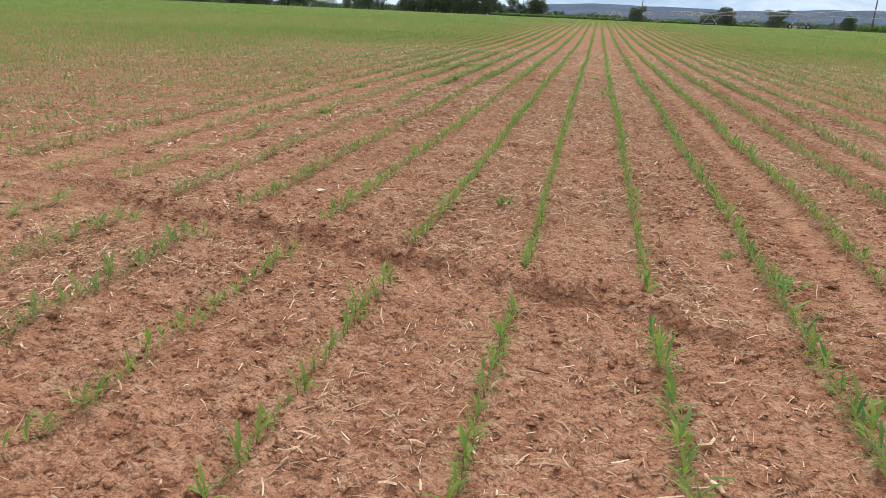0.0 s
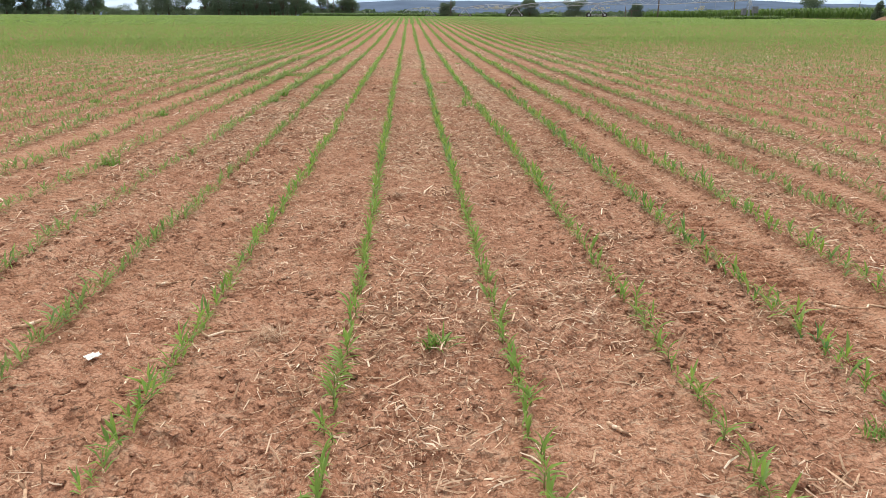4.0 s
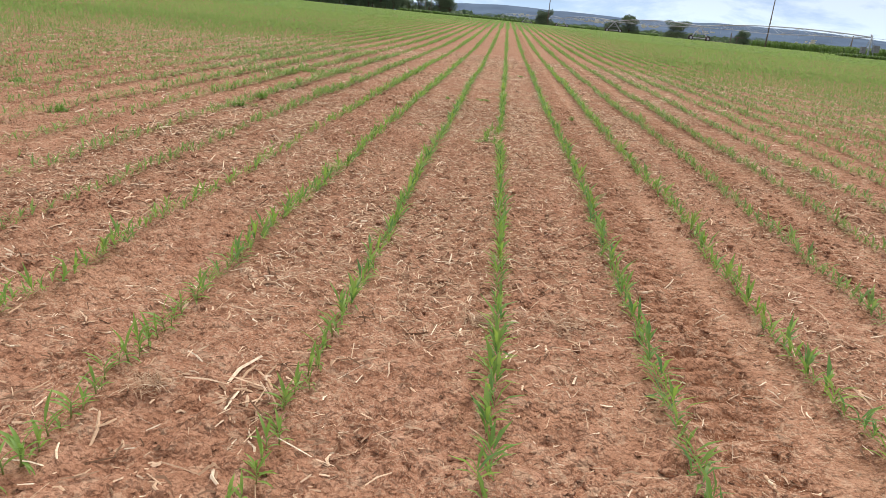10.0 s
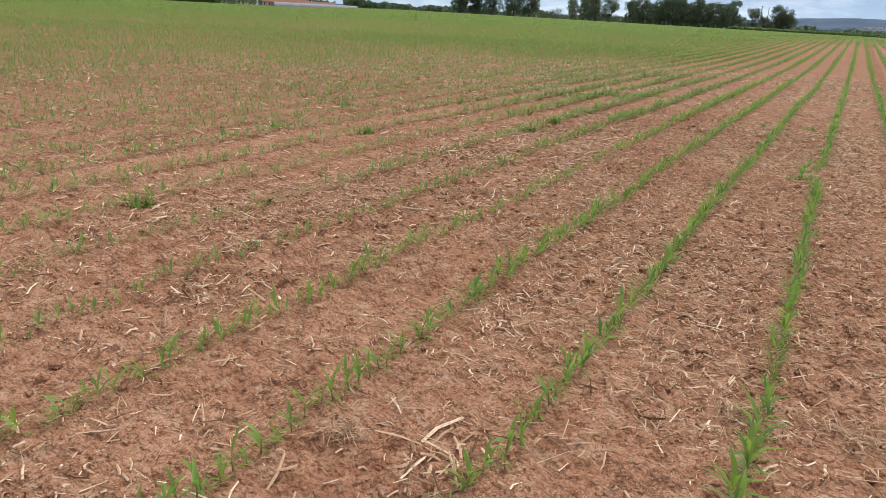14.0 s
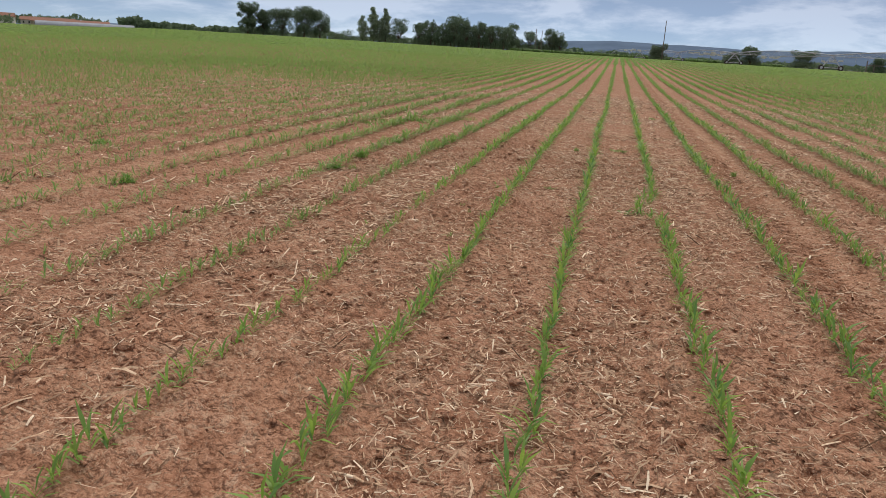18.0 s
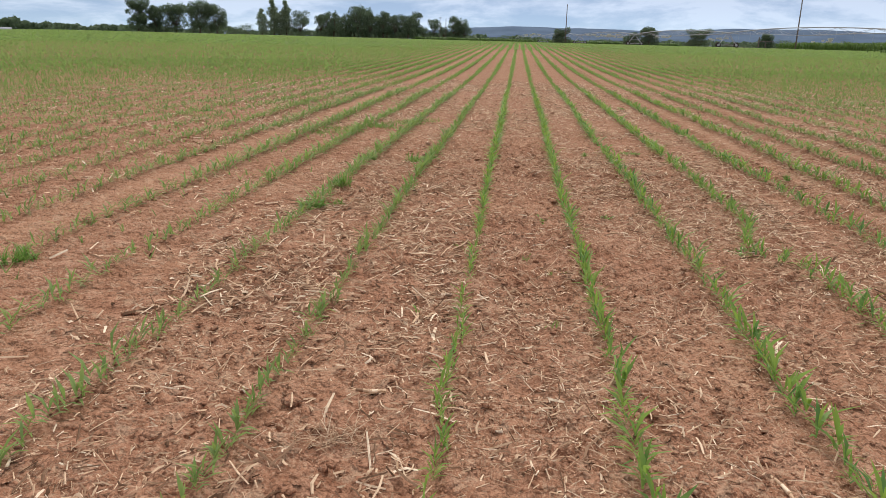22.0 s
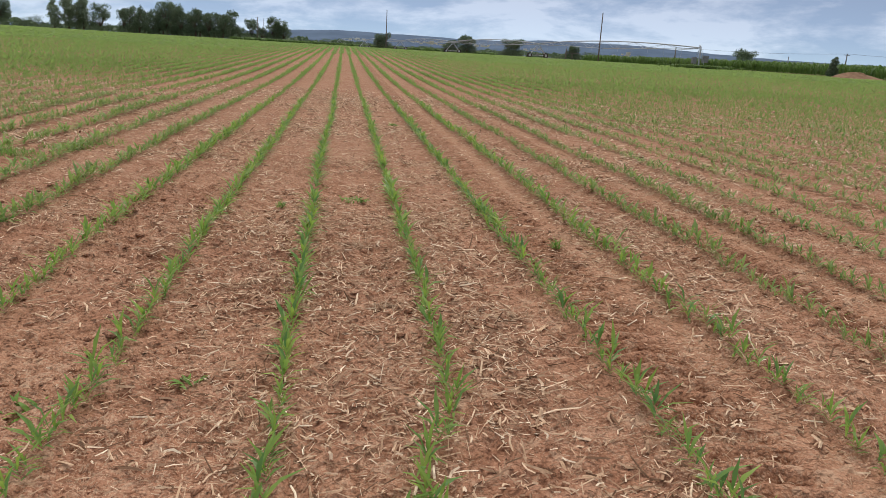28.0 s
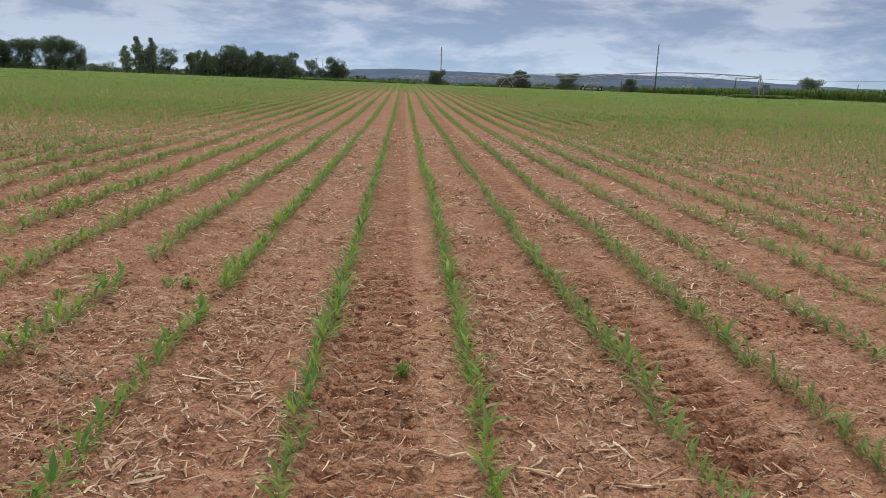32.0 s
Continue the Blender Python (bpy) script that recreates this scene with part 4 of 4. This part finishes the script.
def build_pivot():
    root = tagged(new("irrigation_pivot"), "long galvanised centre-pivot irrigator on wheeled towers", "irrigator")
    V = [Vector((51.5 - 10.7 * k, 119.0 + 50.7 * k, 0)) for k in range(6)]
    for p in V:
        p.z = float(land(np.array(p.x), np.array(p.y)))
    along = (V[1] - V[0]).normalized()
    across = Vector((along.y, -along.x, 0)).normalized()
    top = 2.85

    # the fixed pivot point with its control box
    p = V[0]
    base = Shape()
    for sx in (-1, 1):
        for sy in (-1, 1):
            base.tube(p + across * 0.6 * sx + along * 0.6 * sy + Vector((0, 0, -0.2)), p + across * 0.12 * sx + along * 0.12 * sy + Vector((0, 0, 2.7)), 0.05, 0.045, 6)
    for h, w in ((0.25, 0.57), (1.5, 0.33)):
        for a, b in (((-1, -1), (1, -1)), ((1, -1), (1, 1)), ((1, 1), (-1, 1)), ((-1, 1), (-1, -1))):
            base.tube(p + (across * a[0] + along * a[1]) * w + Vector((0, 0, h)), p + (across * b[0] + along * b[1]) * w + Vector((0, 0, h)), 0.05, 0.05, 5)
    part("pivot_base", base.mesh("pivot_base", GALV), root)
    part("riser", Shape().tube(p, p + Vector((0, 0, 3.1)), 0.12, 0.12, 10).tube(p + Vector((0, 0, 3.0)), p + Vector((0, 0, 3.3)) + along * 0.3, 0.13, 0.10, 8).mesh("riser", GALV, True), root)
    q = p + across * 1.0
    part("control_box", Shape().box((q.x - 0.4, q.y - 0.3, p.z + 0.9), (q.x + 0.4, q.y + 0.3, p.z + 1.9)).mesh("control_box", BOX), root, "grey control cabinet")
    q = p - across * 0.9
    part("side_box", Shape().box((q.x - 0.3, q.y - 0.25, p.z + 0.7), (q.x + 0.3, q.y + 0.25, p.z + 1.6)).mesh("side_box", BOX), root, "grey electrical box")

    for k in range(1, 6):
        p = V[k]
        f = Shape()
        feet = [p + across * 1.9 * s + Vector((0, 0, 0.55)) for s in (-1, 1)]
        for s, ft in zip((-1, 1), feet):
            for o in (-0.35, 0.35):
                f.tube(ft + along * 0.12 * (1 if o > 0 else -1), p + Vector((0, 0, top)) + along * o, 0.06, 0.05, 6)
        f.tube(feet[0], feet[1], 0.085, 0.085, 6)
        for t in (0.45, 0.72):
            f.tube(feet[0].lerp(p + Vector((0, 0, top)), t), feet[1].lerp(p + Vector((0, 0, top)), t), 0.04, 0.04, 5)
        tower = part("tower", f.mesh("tower", GALV), root)
        for ft in feet:
            w = Shape().tube(ft - along * 0.15, ft + along * 0.15, 0.55, 0.55, 18)
            w.tube(ft - along * 0.17, ft + along * 0.17, 0.44, 0.44, 18)
            wheel = part("wheel", w.mesh("wheel", TYRE), tower, "black rubber-tyred drive wheel")
            part("rim", Shape().tube(ft - along * 0.19, ft + along * 0.19, 0.27, 0.27, 12).mesh("rim", GALV), tower)
        part("gearbox", Shape().box(tuple(p - Vector((0.2, 0.2, -0.5))), tuple(p + Vector((0.2, 0.2, 0.85)))).mesh("gearbox", BOX), tower)

    for k in range(5):
        a, b = V[k] + Vector((0, 0, top + 0.1)), V[k + 1] + Vector((0, 0, top + 0.1))
        n, rise, deep = 12, 0.72, 1.25
        pts = [a.lerp(b, i / n) + Vector((0, 0, 4 * rise * (i / n) * (1 - i / n))) for i in range(n + 1)]
        span = part("span_pipe", bent(pts, 0.088, 8).mesh("span_pipe", GALV, True), root)
        low = []
        for i in range(1, n):
            d = deep * min(1.0, 1.7 * min(i / n, 1 - i / n) + 0.25)
            low.append([pts[i] + across * 0.75 * s - Vector((0, 0, d)) for s in (-1, 1)])
        for s in (0, 1):
            chain = [pts[0] - Vector((0, 0, 0.1))] + [q[s] for q in low] + [pts[-1] - Vector((0, 0, 0.1))]
            part("truss_rod", bent(chain, 0.03, 5).mesh("truss_rod", GALV), span)
        for i, q in enumerate(low):
            if i % 2 == 0:
                for u, v in ((q[0], q[1]), (q[0], pts[i]), (q[0], pts[i + 2]), (q[1], pts[i]), (q[1], pts[i + 2])):
                    part("brace", Shape().tube(u, v, 0.027, 0.027, 5).mesh("brace", GALV), span)
        for i in range(1, n):
            part("drop_hose", Shape().tube(pts[i], pts[i] - Vector((0, 0, 1.6)), 0.018, 0.018, 4).mesh("drop_hose", GALV), span)


build_pivot()


def build_headland():
    """A heap of bare earth by the tall maize, and rank growth round the pivot's foot."""
    rng = np.random.default_rng(44)
    x0, y0, z0 = polar(36.9, 100)
    n, m = 36, 14
    V, F = [(0.0, 0.0, 0.8)], []
    for j in range(1, m + 1):
        for i in range(n):
            a, r = 2 * math.pi * i / n, j / m
            lump = 1 + 0.16 * float(vnoise(np.array(3 * math.cos(a) + 9), np.array(3 * math.sin(a) + 5 * r), 33))
            V.append((3.6 * r * math.cos(a) * lump, 1.8 * r * math.sin(a) * lump, 0.8 * (0.5 + 0.5 * math.cos(math.pi * r)) * lump - (0.15 if j == m else 0)))
    F = [(0, 1 + i, 1 + (i + 1) % n) for i in range(n)]
    F += [(1 + (j - 1) * n + i, 1 + j * n + i, 1 + j * n + (i + 1) % n, 1 + (j - 1) * n + (i + 1) % n) for j in range(1, m) for i in range(n)]
    heap = Shape()
    heap.v, heap.f = V, F
    ob = new("earth_mound", heap.mesh("earth_mound", EARTH, True))
    ob.matrix_basis = pose(x0, y0, z0 - 0.02, 0, 0, -37)
    tagged(ob, "low heap of bare red-brown earth beside tall maize", "earth mound")
    px, py = rng.normal(51.5, 2.0, 420), rng.normal(117.6, 1.1, 420)
    t = [joined([leaf(0.05, a, 1.0, 0.22, 62, 70, 2, False) for a in rng.uniform(0, 6.28, 5)]) for _ in range(5)]
    v, q = scatter(t, np.stack([px, py, height(px, py)], -1), rng.uniform(0, 6.28, 420), rng.uniform(0.4, 0.85, 420), 0.1, rng)
    tagged(new("rank_weeds", mesh_np("rank_weeds", v, q, CROP)), "rank dark green weeds round the foot of the irrigator", "weeds", kind="stuff")


build_headland()


# ---------------------------------------------------------------- poles
def pole(az, dist, tall, lean, arms, label):
    x, y, z = polar(az, dist)
    root = tagged(new("power_pole"), label, "power pole")
    root.location = (x, y, z)
    part("shaft", Shape().tube((0, 0, -0.5), (lean, 0, tall), 0.17, 0.11, 8).mesh("shaft", POLEW, True), root)
    for h in arms:
        part("crossarm", Shape().box((lean - 0.8, -0.06, h - 0.06), (lean + 0.8, 0.06, h + 0.06)).mesh("crossarm", POLEW), root)
    return Vector((x + lean, y, z + tall))


tops = [
    pole(-6.2, 330, 9.8, 0.0, (9.4,), "tall thin weathered power pole among trees"),
    pole(-5.75, 333, 9.4, 0.0, (), "thin weathered power pole among trees"),
    pole(2.85, 245, 12.4, 0.0, (), "tall thin dark pole behind a round tree"),
    pole(19.2, 175, 11.0, 0.0, (), "tall dark weathered pole standing at the field edge"),
    pole(24.8, 170, 4.0, 0.0, (), "short thin wooden pole at the field edge"),
    pole(29.0 + 3.6, 260, 4.6, 0.0, (), "short thin pole standing beyond the maize"),
    pole(36.2, 200, 4.9, 0.0, (4.6,), "thin pole carrying a wire beyond the maize"),
    pole(47.0, 260, 5.6, 0.0, (5.3,), "thin pole carrying a wire beyond the maize"),
]
wire = Shape()
for a, b in ((tops[4], tops[6]), (tops[6], tops[7])):
    prev = a
    for i in range(1, 13):
        t = i / 12
        nxt = a.lerp(b, t) - Vector((0, 0, 4 * 0.5 * t * (1 - t)))
        wire.tube(prev, nxt, 0.03, 0.03, 4, False)
        prev = nxt
ob = tagged(new("power_line", wire.mesh("power_line", POLEW)), "thin overhead wire sagging between distant poles", "power line")
frame_root = tagged(new("post_frame"), "weathered timber post frame standing at the field edge", "post frame")
put(frame_root, 16.9, 172)
for x in (-0.6, 0.9):
    part("post", Shape().box((x - 0.09, -0.09, -0.3), (x + 0.09, 0.09, 2.5 if x < 0 else 1.7)).mesh("post", POLEW), frame_root)
part("rail", Shape().box((-0.6, -0.06, 1.5), (2.6, 0.06, 1.65)).mesh("rail", POLEW), frame_root)


# ---------------------------------------------------------------- houses
def house(az, dist, w, d, h, roof, wall, turn, label, windows=3, category="house"):
    root = tagged(new("house"), label, category)
    part("wall", Shape().box((-w / 2, -d / 2, -0.4), (w / 2, d / 2, h)).mesh("wall", wall), root)
    r = Shape()
    o = 0.5
    a, b, c, e = (-w / 2 - o, -d / 2 - o, h), (w / 2 + o, -d / 2 - o, h), (w / 2 + o, d / 2 + o, h), (-w / 2 - o, d / 2 + o, h)
    p, q = (-w / 2 - o, 0, h + roof), (w / 2 + o, 0, h + roof)
    up = lambda v: (v[0], v[1], v[2] + 0.22)
    for f in ((a, b, q, p), (c, e, p, q)):
        r.face(*[up(v) for v in f])
        r.face(*reversed(f))
    r.face(a, p, up(p), up(a)).face(p, e, up(e), up(p)).face(b, up(b), up(q), q).face(q, up(q), up(c), c).face(a, up(a), up(b), b).face(c, up(c), up(e), e)
    r.face(a, e, p).face(b, q, c)
    part("roof", r.mesh("roof", ROOF), root)
    for i in range(windows):
        x = -w / 2 + w * (i + 0.5) / windows
        part("window", Shape().box((x - 0.5, -d / 2 - 0.05, h * 0.35), (x + 0.5, -d / 2 + 0.1, h * 0.8)).mesh("window", GLASSD), root)
    x, y, z = polar(az, dist)
    root.matrix_basis = pose(x, y, z, 0, 0, turn)
    return root


house(-43.9, 545, 14, 9, 4.2, 2.4, WALLW, 35, "white farmhouse with a red tiled roof")
house(-42.3, 570, 10, 8, 3.2, 2.0, WALLW, 40, "small white house with a red tiled roof")
house(-40.9, 560, 26, 10, 2.8, 2.4, WALLB, 42, "long barn under a red tiled roof", 5, "barn")
house(-38.9, 555, 28, 11, 2.4, 2.0, WALLB, 42, "long low barn with a weathered red tiled roof", 6, "barn")
house(-45.9, 580, 9, 7, 2.8, 1.6, WALLW, 20, "low white outbuilding near the farm", 2)

green = tagged(new("greenhouse"), "long low greenhouse tunnel covered in grey plastic film", "greenhouse")
gx, gy, gz = polar(-38.9, 372)
green.matrix_basis = pose(gx, gy, gz, 0, 0, 40)
for i in range(5):
    g = Shape()
    for j in range(8):
        a0, a1 = math.pi * j / 8, math.pi * (j + 1) / 8
        y0, y1, z0, z1 = -3 * math.cos(a0), -3 * math.cos(a1), 2.1 * math.sin(a0), 2.1 * math.sin(a1)
        g.face((-20, y0 + 6.1 * i, z0), (20, y0 + 6.1 * i, z0), (20, y1 + 6.1 * i, z1), (-20, y1 + 6.1 * i, z1))
    g.face(*[(-20, -3 * math.cos(math.pi * j / 8) + 6.1 * i, 2.1 * math.sin(math.pi * j / 8)) for j in range(9)])
    g.face(*[(20, -3 * math.cos(math.pi * j / 8) + 6.1 * i, 2.1 * math.sin(math.pi * j / 8)) for j in reversed(range(9))])
    part("tunnel", g.mesh("tunnel", FILM), green)


# ---------------------------------------------------------------- distance
def build_distance():
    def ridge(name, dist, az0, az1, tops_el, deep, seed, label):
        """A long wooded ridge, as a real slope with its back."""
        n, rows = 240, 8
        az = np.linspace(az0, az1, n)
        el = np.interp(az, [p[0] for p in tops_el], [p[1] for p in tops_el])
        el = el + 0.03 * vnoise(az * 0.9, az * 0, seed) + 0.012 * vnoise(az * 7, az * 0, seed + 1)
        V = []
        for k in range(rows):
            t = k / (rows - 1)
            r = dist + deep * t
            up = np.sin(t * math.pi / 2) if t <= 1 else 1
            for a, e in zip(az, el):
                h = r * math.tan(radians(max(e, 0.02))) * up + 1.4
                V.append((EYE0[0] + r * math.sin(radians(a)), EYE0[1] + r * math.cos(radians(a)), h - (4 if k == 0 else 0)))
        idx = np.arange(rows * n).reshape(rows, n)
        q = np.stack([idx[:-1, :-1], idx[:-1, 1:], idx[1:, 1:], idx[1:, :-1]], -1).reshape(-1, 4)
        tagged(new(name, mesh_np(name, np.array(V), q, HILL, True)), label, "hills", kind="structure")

    ridge("hills", 2600, -75, 70, [(-75, 0.5), (-30, 0.45), (-14, 0.55), (-7, 0.8), (-4, 1.0), (-0.7, 1.18), (3.7, 1.12), (8, 1.03), (12.4, 1.02), (15, 1.23), (19, 1.22), (22.7, 1.18), (24.7, 1.05), (28.5, 0.82), (33, 0.62), (70, 0.4)], 600, 70, "long low wooded hills on the horizon, tinted blue-grey as by haze")

    # far woods
    rng = np.random.default_rng(8)
    for az0, az1, dist, tall, n, seed in ((-62, -44, 470, 5.5, 1800, 1), (-46, -38, 640, 11, 1600, 2), (-37.5, -34, 480, 9.5, 1500, 3), (-34, -28, 520, 6.0, 1300, 4), (-30, -15, 420, 4.0, 1500, 5), (-16, -3, 400, 4.5, 1500, 8), (-4, 20, 420, 3.0, 1800, 6), (14, 38, 520, 3.5, 1500, 7)):
        a = np.radians(rng.uniform(az0, az1, n))
        r = dist + rng.uniform(0, 30, n)
        top = tall * (0.72 + 0.28 * vnoise(np.degrees(a) * 1.1, a * 0, 80 + seed) + 0.12 * vnoise(np.degrees(a) * 5, a * 0, 90 + seed))
        z = land(r * np.sin(a), r * np.cos(a)) + top * rng.uniform(0, 1, n) ** 0.6
        C = np.stack([EYE0[0] + r * np.sin(a), EYE0[1] + r * np.cos(a), z], -1)
        u = rng.normal(0, 1, (n, 3))
        u /= np.linalg.norm(u, axis=1)[:, None]
        w = np.cross(u, rng.normal(0, 1, (n, 3)))
        w /= np.linalg.norm(w, axis=1)[:, None]
        s = rng.uniform(0.7, 1.7, n)[:, None]
        Vx = np.stack([C - u * s, C - 0.7 * w * s, C + u * s, C + 0.7 * w * s], 1).reshape(-1, 3)
        tagged(new("far_woods", mesh_np("far_woods", Vx, np.arange(4 * n).reshape(-1, 4), CROWN)), "dark green line of distant woods", "woods", kind="stuff")

    # pale villages on the slopes
    v = Shape()
    for az, el, n in ((7.0, 0.62, 16), (5.4, 0.6, 8), (10.5, 0.6, 8), (14.0, 0.5, 6), (21.5, 0.5, 6), (1.0, 0.6, 7)):
        for _ in range(n):
            a, e = az + rng.normal(0, 0.55), el + rng.normal(0, 0.06)
            r = 2560
            x, y = EYE0[0] + r * math.sin(radians(a)), EYE0[1] + r * math.cos(radians(a))
            z, s, h = 1.4 + r * math.tan(radians(e)), rng.uniform(2.5, 7), rng.uniform(1.4, 2.6)
            v.box((x - s, y - 4, z - h), (x + s, y + 4, z + h))
    tagged(new("far_village", v.mesh("far_village", WALLW)), "pale houses of villages on the distant hills", "village", kind="stuff")


build_distance()


# ---------------------------------------------------------------- weeds
def weed_tuft(seed, tall, wide, blades, label, flat=False):
    """A tuft of grass blades or a leafy weed."""
    rng = np.random.default_rng(seed)
    root = new("weed")
    P = []
    for _ in range(blades):
        v, q = leaf(0.0, rng.uniform(0, 6.28), tall * rng.uniform(0.5, 1.2), tall * (0.24 if flat else 0.10), rng.uniform(20, 60) if flat else rng.uniform(35, 82), rng.uniform(20, 90), 4, False)
        r, a = wide * 0.6 * rng.uniform(0, 1) ** 0.7, rng.uniform(0, 6.28)
        P.append((v + np.array([r * math.cos(a), r * math.sin(a), 0]), q))
    v, q = joined(P)
    tagged(part("leaves", mesh_np("leaves", v, q, WEED, True), root), kind="stuff")
    return tagged(root, label, "weed", "weeds between the rows")


def build_weeds():
    def at(ob, x, y, s=1.0):
        ob.matrix_basis = Matrix.LocRotScale((x, y, float(height(x, y)) - 0.005), Euler((0, 0, x * 7)), Vector([s] * 3))

    at(weed_tuft(1, 0.13, 0.10, 40, "small upright tuft of green grass in soil"), -0.32, 9.55)
    at(weed_tuft(2, 0.14, 0.18, 80, "bright green bushy weed tuft between rows"), -4.45, 18.3)
    at(weed_tuft(3, 0.14, 0.20, 80, "dense green grassy weed tuft between rows"), -2.96, 21.05)
    at(weed_tuft(4, 0.15, 0.16, 50, "small green weed on bare soil"), -3.68, 14.25)
    at(weed_tuft(5, 0.11, 0.12, 26, "broad-leaved green weed on bare soil", True), -0.98, 20.07)
    at(weed_tuft(6, 0.09, 0.08, 14, "small broad-leaved weed on bare soil", True), -0.41, 20.3)
    at(weed_tuft(7, 0.08, 0.22, 50, "spreading green weed clump in a crop row", True), 0.50, 19.32)
    for i, (x, y) in enumerate(((-1.60, 18.93), (-1.13, 18.86), (-0.98, 18.47), (-1.76, 17.80), (-0.99, 17.67), (-0.89, 18.60))):
        at(weed_tuft(40 + i, 0.07, 0.05, 9, "tiny upright green weed seedling on bare soil"), x, y)
    for i, (x, y, h, w) in enumerate(((-3.0, 20.18, 0.11, 0.16), (-2.86, 20.42, 0.10, 0.12), (-3.06, 22.9, 0.12, 0.15), (-2.47, 22.9, 0.13, 0.20), (-2.3, 23.0, 0.10, 0.14), (-6.4, 20.4, 0.14, 0.20), (-7.36, 28.0, 0.15, 0.30), (-5.5, 17.8, 0.12, 0.15), (0.36, 24.15, 0.07, 0.20), (1.91, 22.62, 0.10, 0.06), (1.2, 31.3, 0.12, 0.12), (1.38, 8.74, 0.08, 0.14), (1.66, 8.3, 0.10, 0.16), (-0.3, 23.8, 0.08, 0.07))):
        at(weed_tuft(70 + i, h, w, int(30 + 220 * w), "leafy green weed growing among straw and clods", i % 2 == 0), x, y)
    rng = random.Random(9)
    for i in range(14):
        at(weed_tuft(20 + i, 0.11, 0.40, 80, "grassy green weed patch between crop rows"), -4.3 + 0.11 * i + rng.uniform(-0.1, 0.1), 25.4 + 0.13 * i + rng.uniform(-0.4, 0.4))


build_weeds()


# ---------------------------------------------------------------- loose bits on the soil
def stalk(seed, length, thick):
    """A broken, weathered piece of maize stalk with a node and a split end."""
    rng = np.random.default_rng(seed)
    root = new("maize_stalk")
    s = Shape()
    bend = rng.normal(0, 0.06, 4)
    pts = [Vector((length * (i / 4 - 0.5), length * float(bend[min(i, 3)]), thick * 0.9 + (0.004 if i in (0, 4) else 0.0))) for i in range(5)]
    for i in range(4):
        s.tube(pts[i], pts[i + 1], thick * (1.0 - 0.08 * i), thick * (0.95 - 0.08 * i), 7, i in (0, 3))
    part("culm", s.mesh("culm", STRAW, True), root)
    part("node", Shape().tube(pts[2] - Vector((0.006, 0, 0)), pts[2] + Vector((0.006, 0, 0)), thick * 1.12, thick * 1.12, 7).mesh("node", STRAW, True), root)
    sp = Shape()
    for j in (-1, 1):
        e = pts[4] + Vector((length * 0.22, j * thick * 1.6, 0.004))
        sp.tube(pts[4], e, thick * 0.4, thick * 0.12, 4)
    part("frayed_end", sp.mesh("frayed_end", STRAW), root)
    return tagged(root, "weathered broken piece of dry maize stalk on soil", "maize stalk", "stalk pieces between the rows")


def build_loose():
    rng = random.Random(21)
    kinds = [stalk(i, L, t) for i, (L, t) in enumerate(((0.16, 0.008), (0.22, 0.009), (0.12, 0.010), (0.27, 0.007), (0.10, 0.007)))]
    for i in range(110):
        x, y = rng.uniform(-3.4, 4.4), 5.0 + 20.5 * rng.random()
        if abs(x / ROW - round(x / ROW)) < 0.15:
            x += 0.2
        m = Matrix.LocRotScale((x, y, float(height(x, y)) + 0.006), Euler((0, rng.uniform(-0.06, 0.06), rng.uniform(0, 6.28))), Vector([rng.uniform(0.75, 1.15)] * 3))
        if i < 5:
            kinds[i].matrix_basis = m
        else:
            copy_thing(kinds[i % 5], m)
    # a crumpled white scrap and a broad bleached husk
    for name, x, y, w, l, label, cat in (("paper_scrap", -1.95, 9.54, 0.05, 0.07, "small crumpled white scrap of paper on soil", "paper scrap"), ("husk", 1.33, 20.89, 0.022, 0.11, "flat bleached maize husk lying on soil", "husk")):
        nrng = np.random.default_rng(int(abs(x) * 100))
        nx, ny = 7, 5
        V = [(l * (i / (nx - 1) - 0.5), w * (j / (ny - 1) - 0.5), 0.012 + 0.010 * float(nrng.uniform(0, 1))) for i in range(nx) for j in range(ny)]
        V += [(a, b, c - 0.002) for a, b, c in V]
        k = nx * ny
        F = []
        for i in range(nx - 1):
            for j in range(ny - 1):
                q = (i * ny + j, (i + 1) * ny + j, (i + 1) * ny + j + 1, i * ny + j + 1)
                F += [q, tuple(k + n for n in reversed(q))]
        s = Shape()
        s.v, s.f = V, F
        ob = new(name, s.mesh(name, PAPER if name == "paper_scrap" else STRAW, False))
        ob.matrix_basis = pose(x, y, float(height(x, y)), 0, 0, 50)
        tagged(ob, label, cat)
    # dead grass tussocks
    for i, (x, y, t) in enumerate(((-1.14, 9.73, 0.12), (-1.83, 11.95, 0.10), (-0.55, 12.6, 0.08), (1.03, 11.27, 0.11), (0.66, 13.64, 0.09), (1.10, 13.72, 0.12), (-1.89, 16.44, 0.12), (-2.52, 20.37, 0.16), (0.50, 21.21, 0.12), (1.22, 21.08, 0.07), (0.38, 22.45, 0.11), (-0.35, 21.6, 0.09))):
        nrng = np.random.default_rng(300 + i)
        P = []
        for _ in range(110):
            v, q = leaf(0.0, nrng.uniform(0, 6.28), t * nrng.uniform(0.5, 1.3), 0.0045, nrng.uniform(5, 40), nrng.uniform(10, 70), 3, False)
            P.append((v + np.array([nrng.normal(0, 0.55 * t), nrng.normal(0, 0.4 * t), 0.004 + 0.02 * nrng.uniform(0, 1)]), q))
        v, q = joined(P)
        ob = new("dead_tussock", mesh_np("dead_tussock", v, q, STRAW_OLD))
        ob.location = (x, y, float(height(x, y)))
        tagged(ob, "pale dead tussock of dry grass and straw", "tussock", "dead tussocks between the rows")


build_loose()
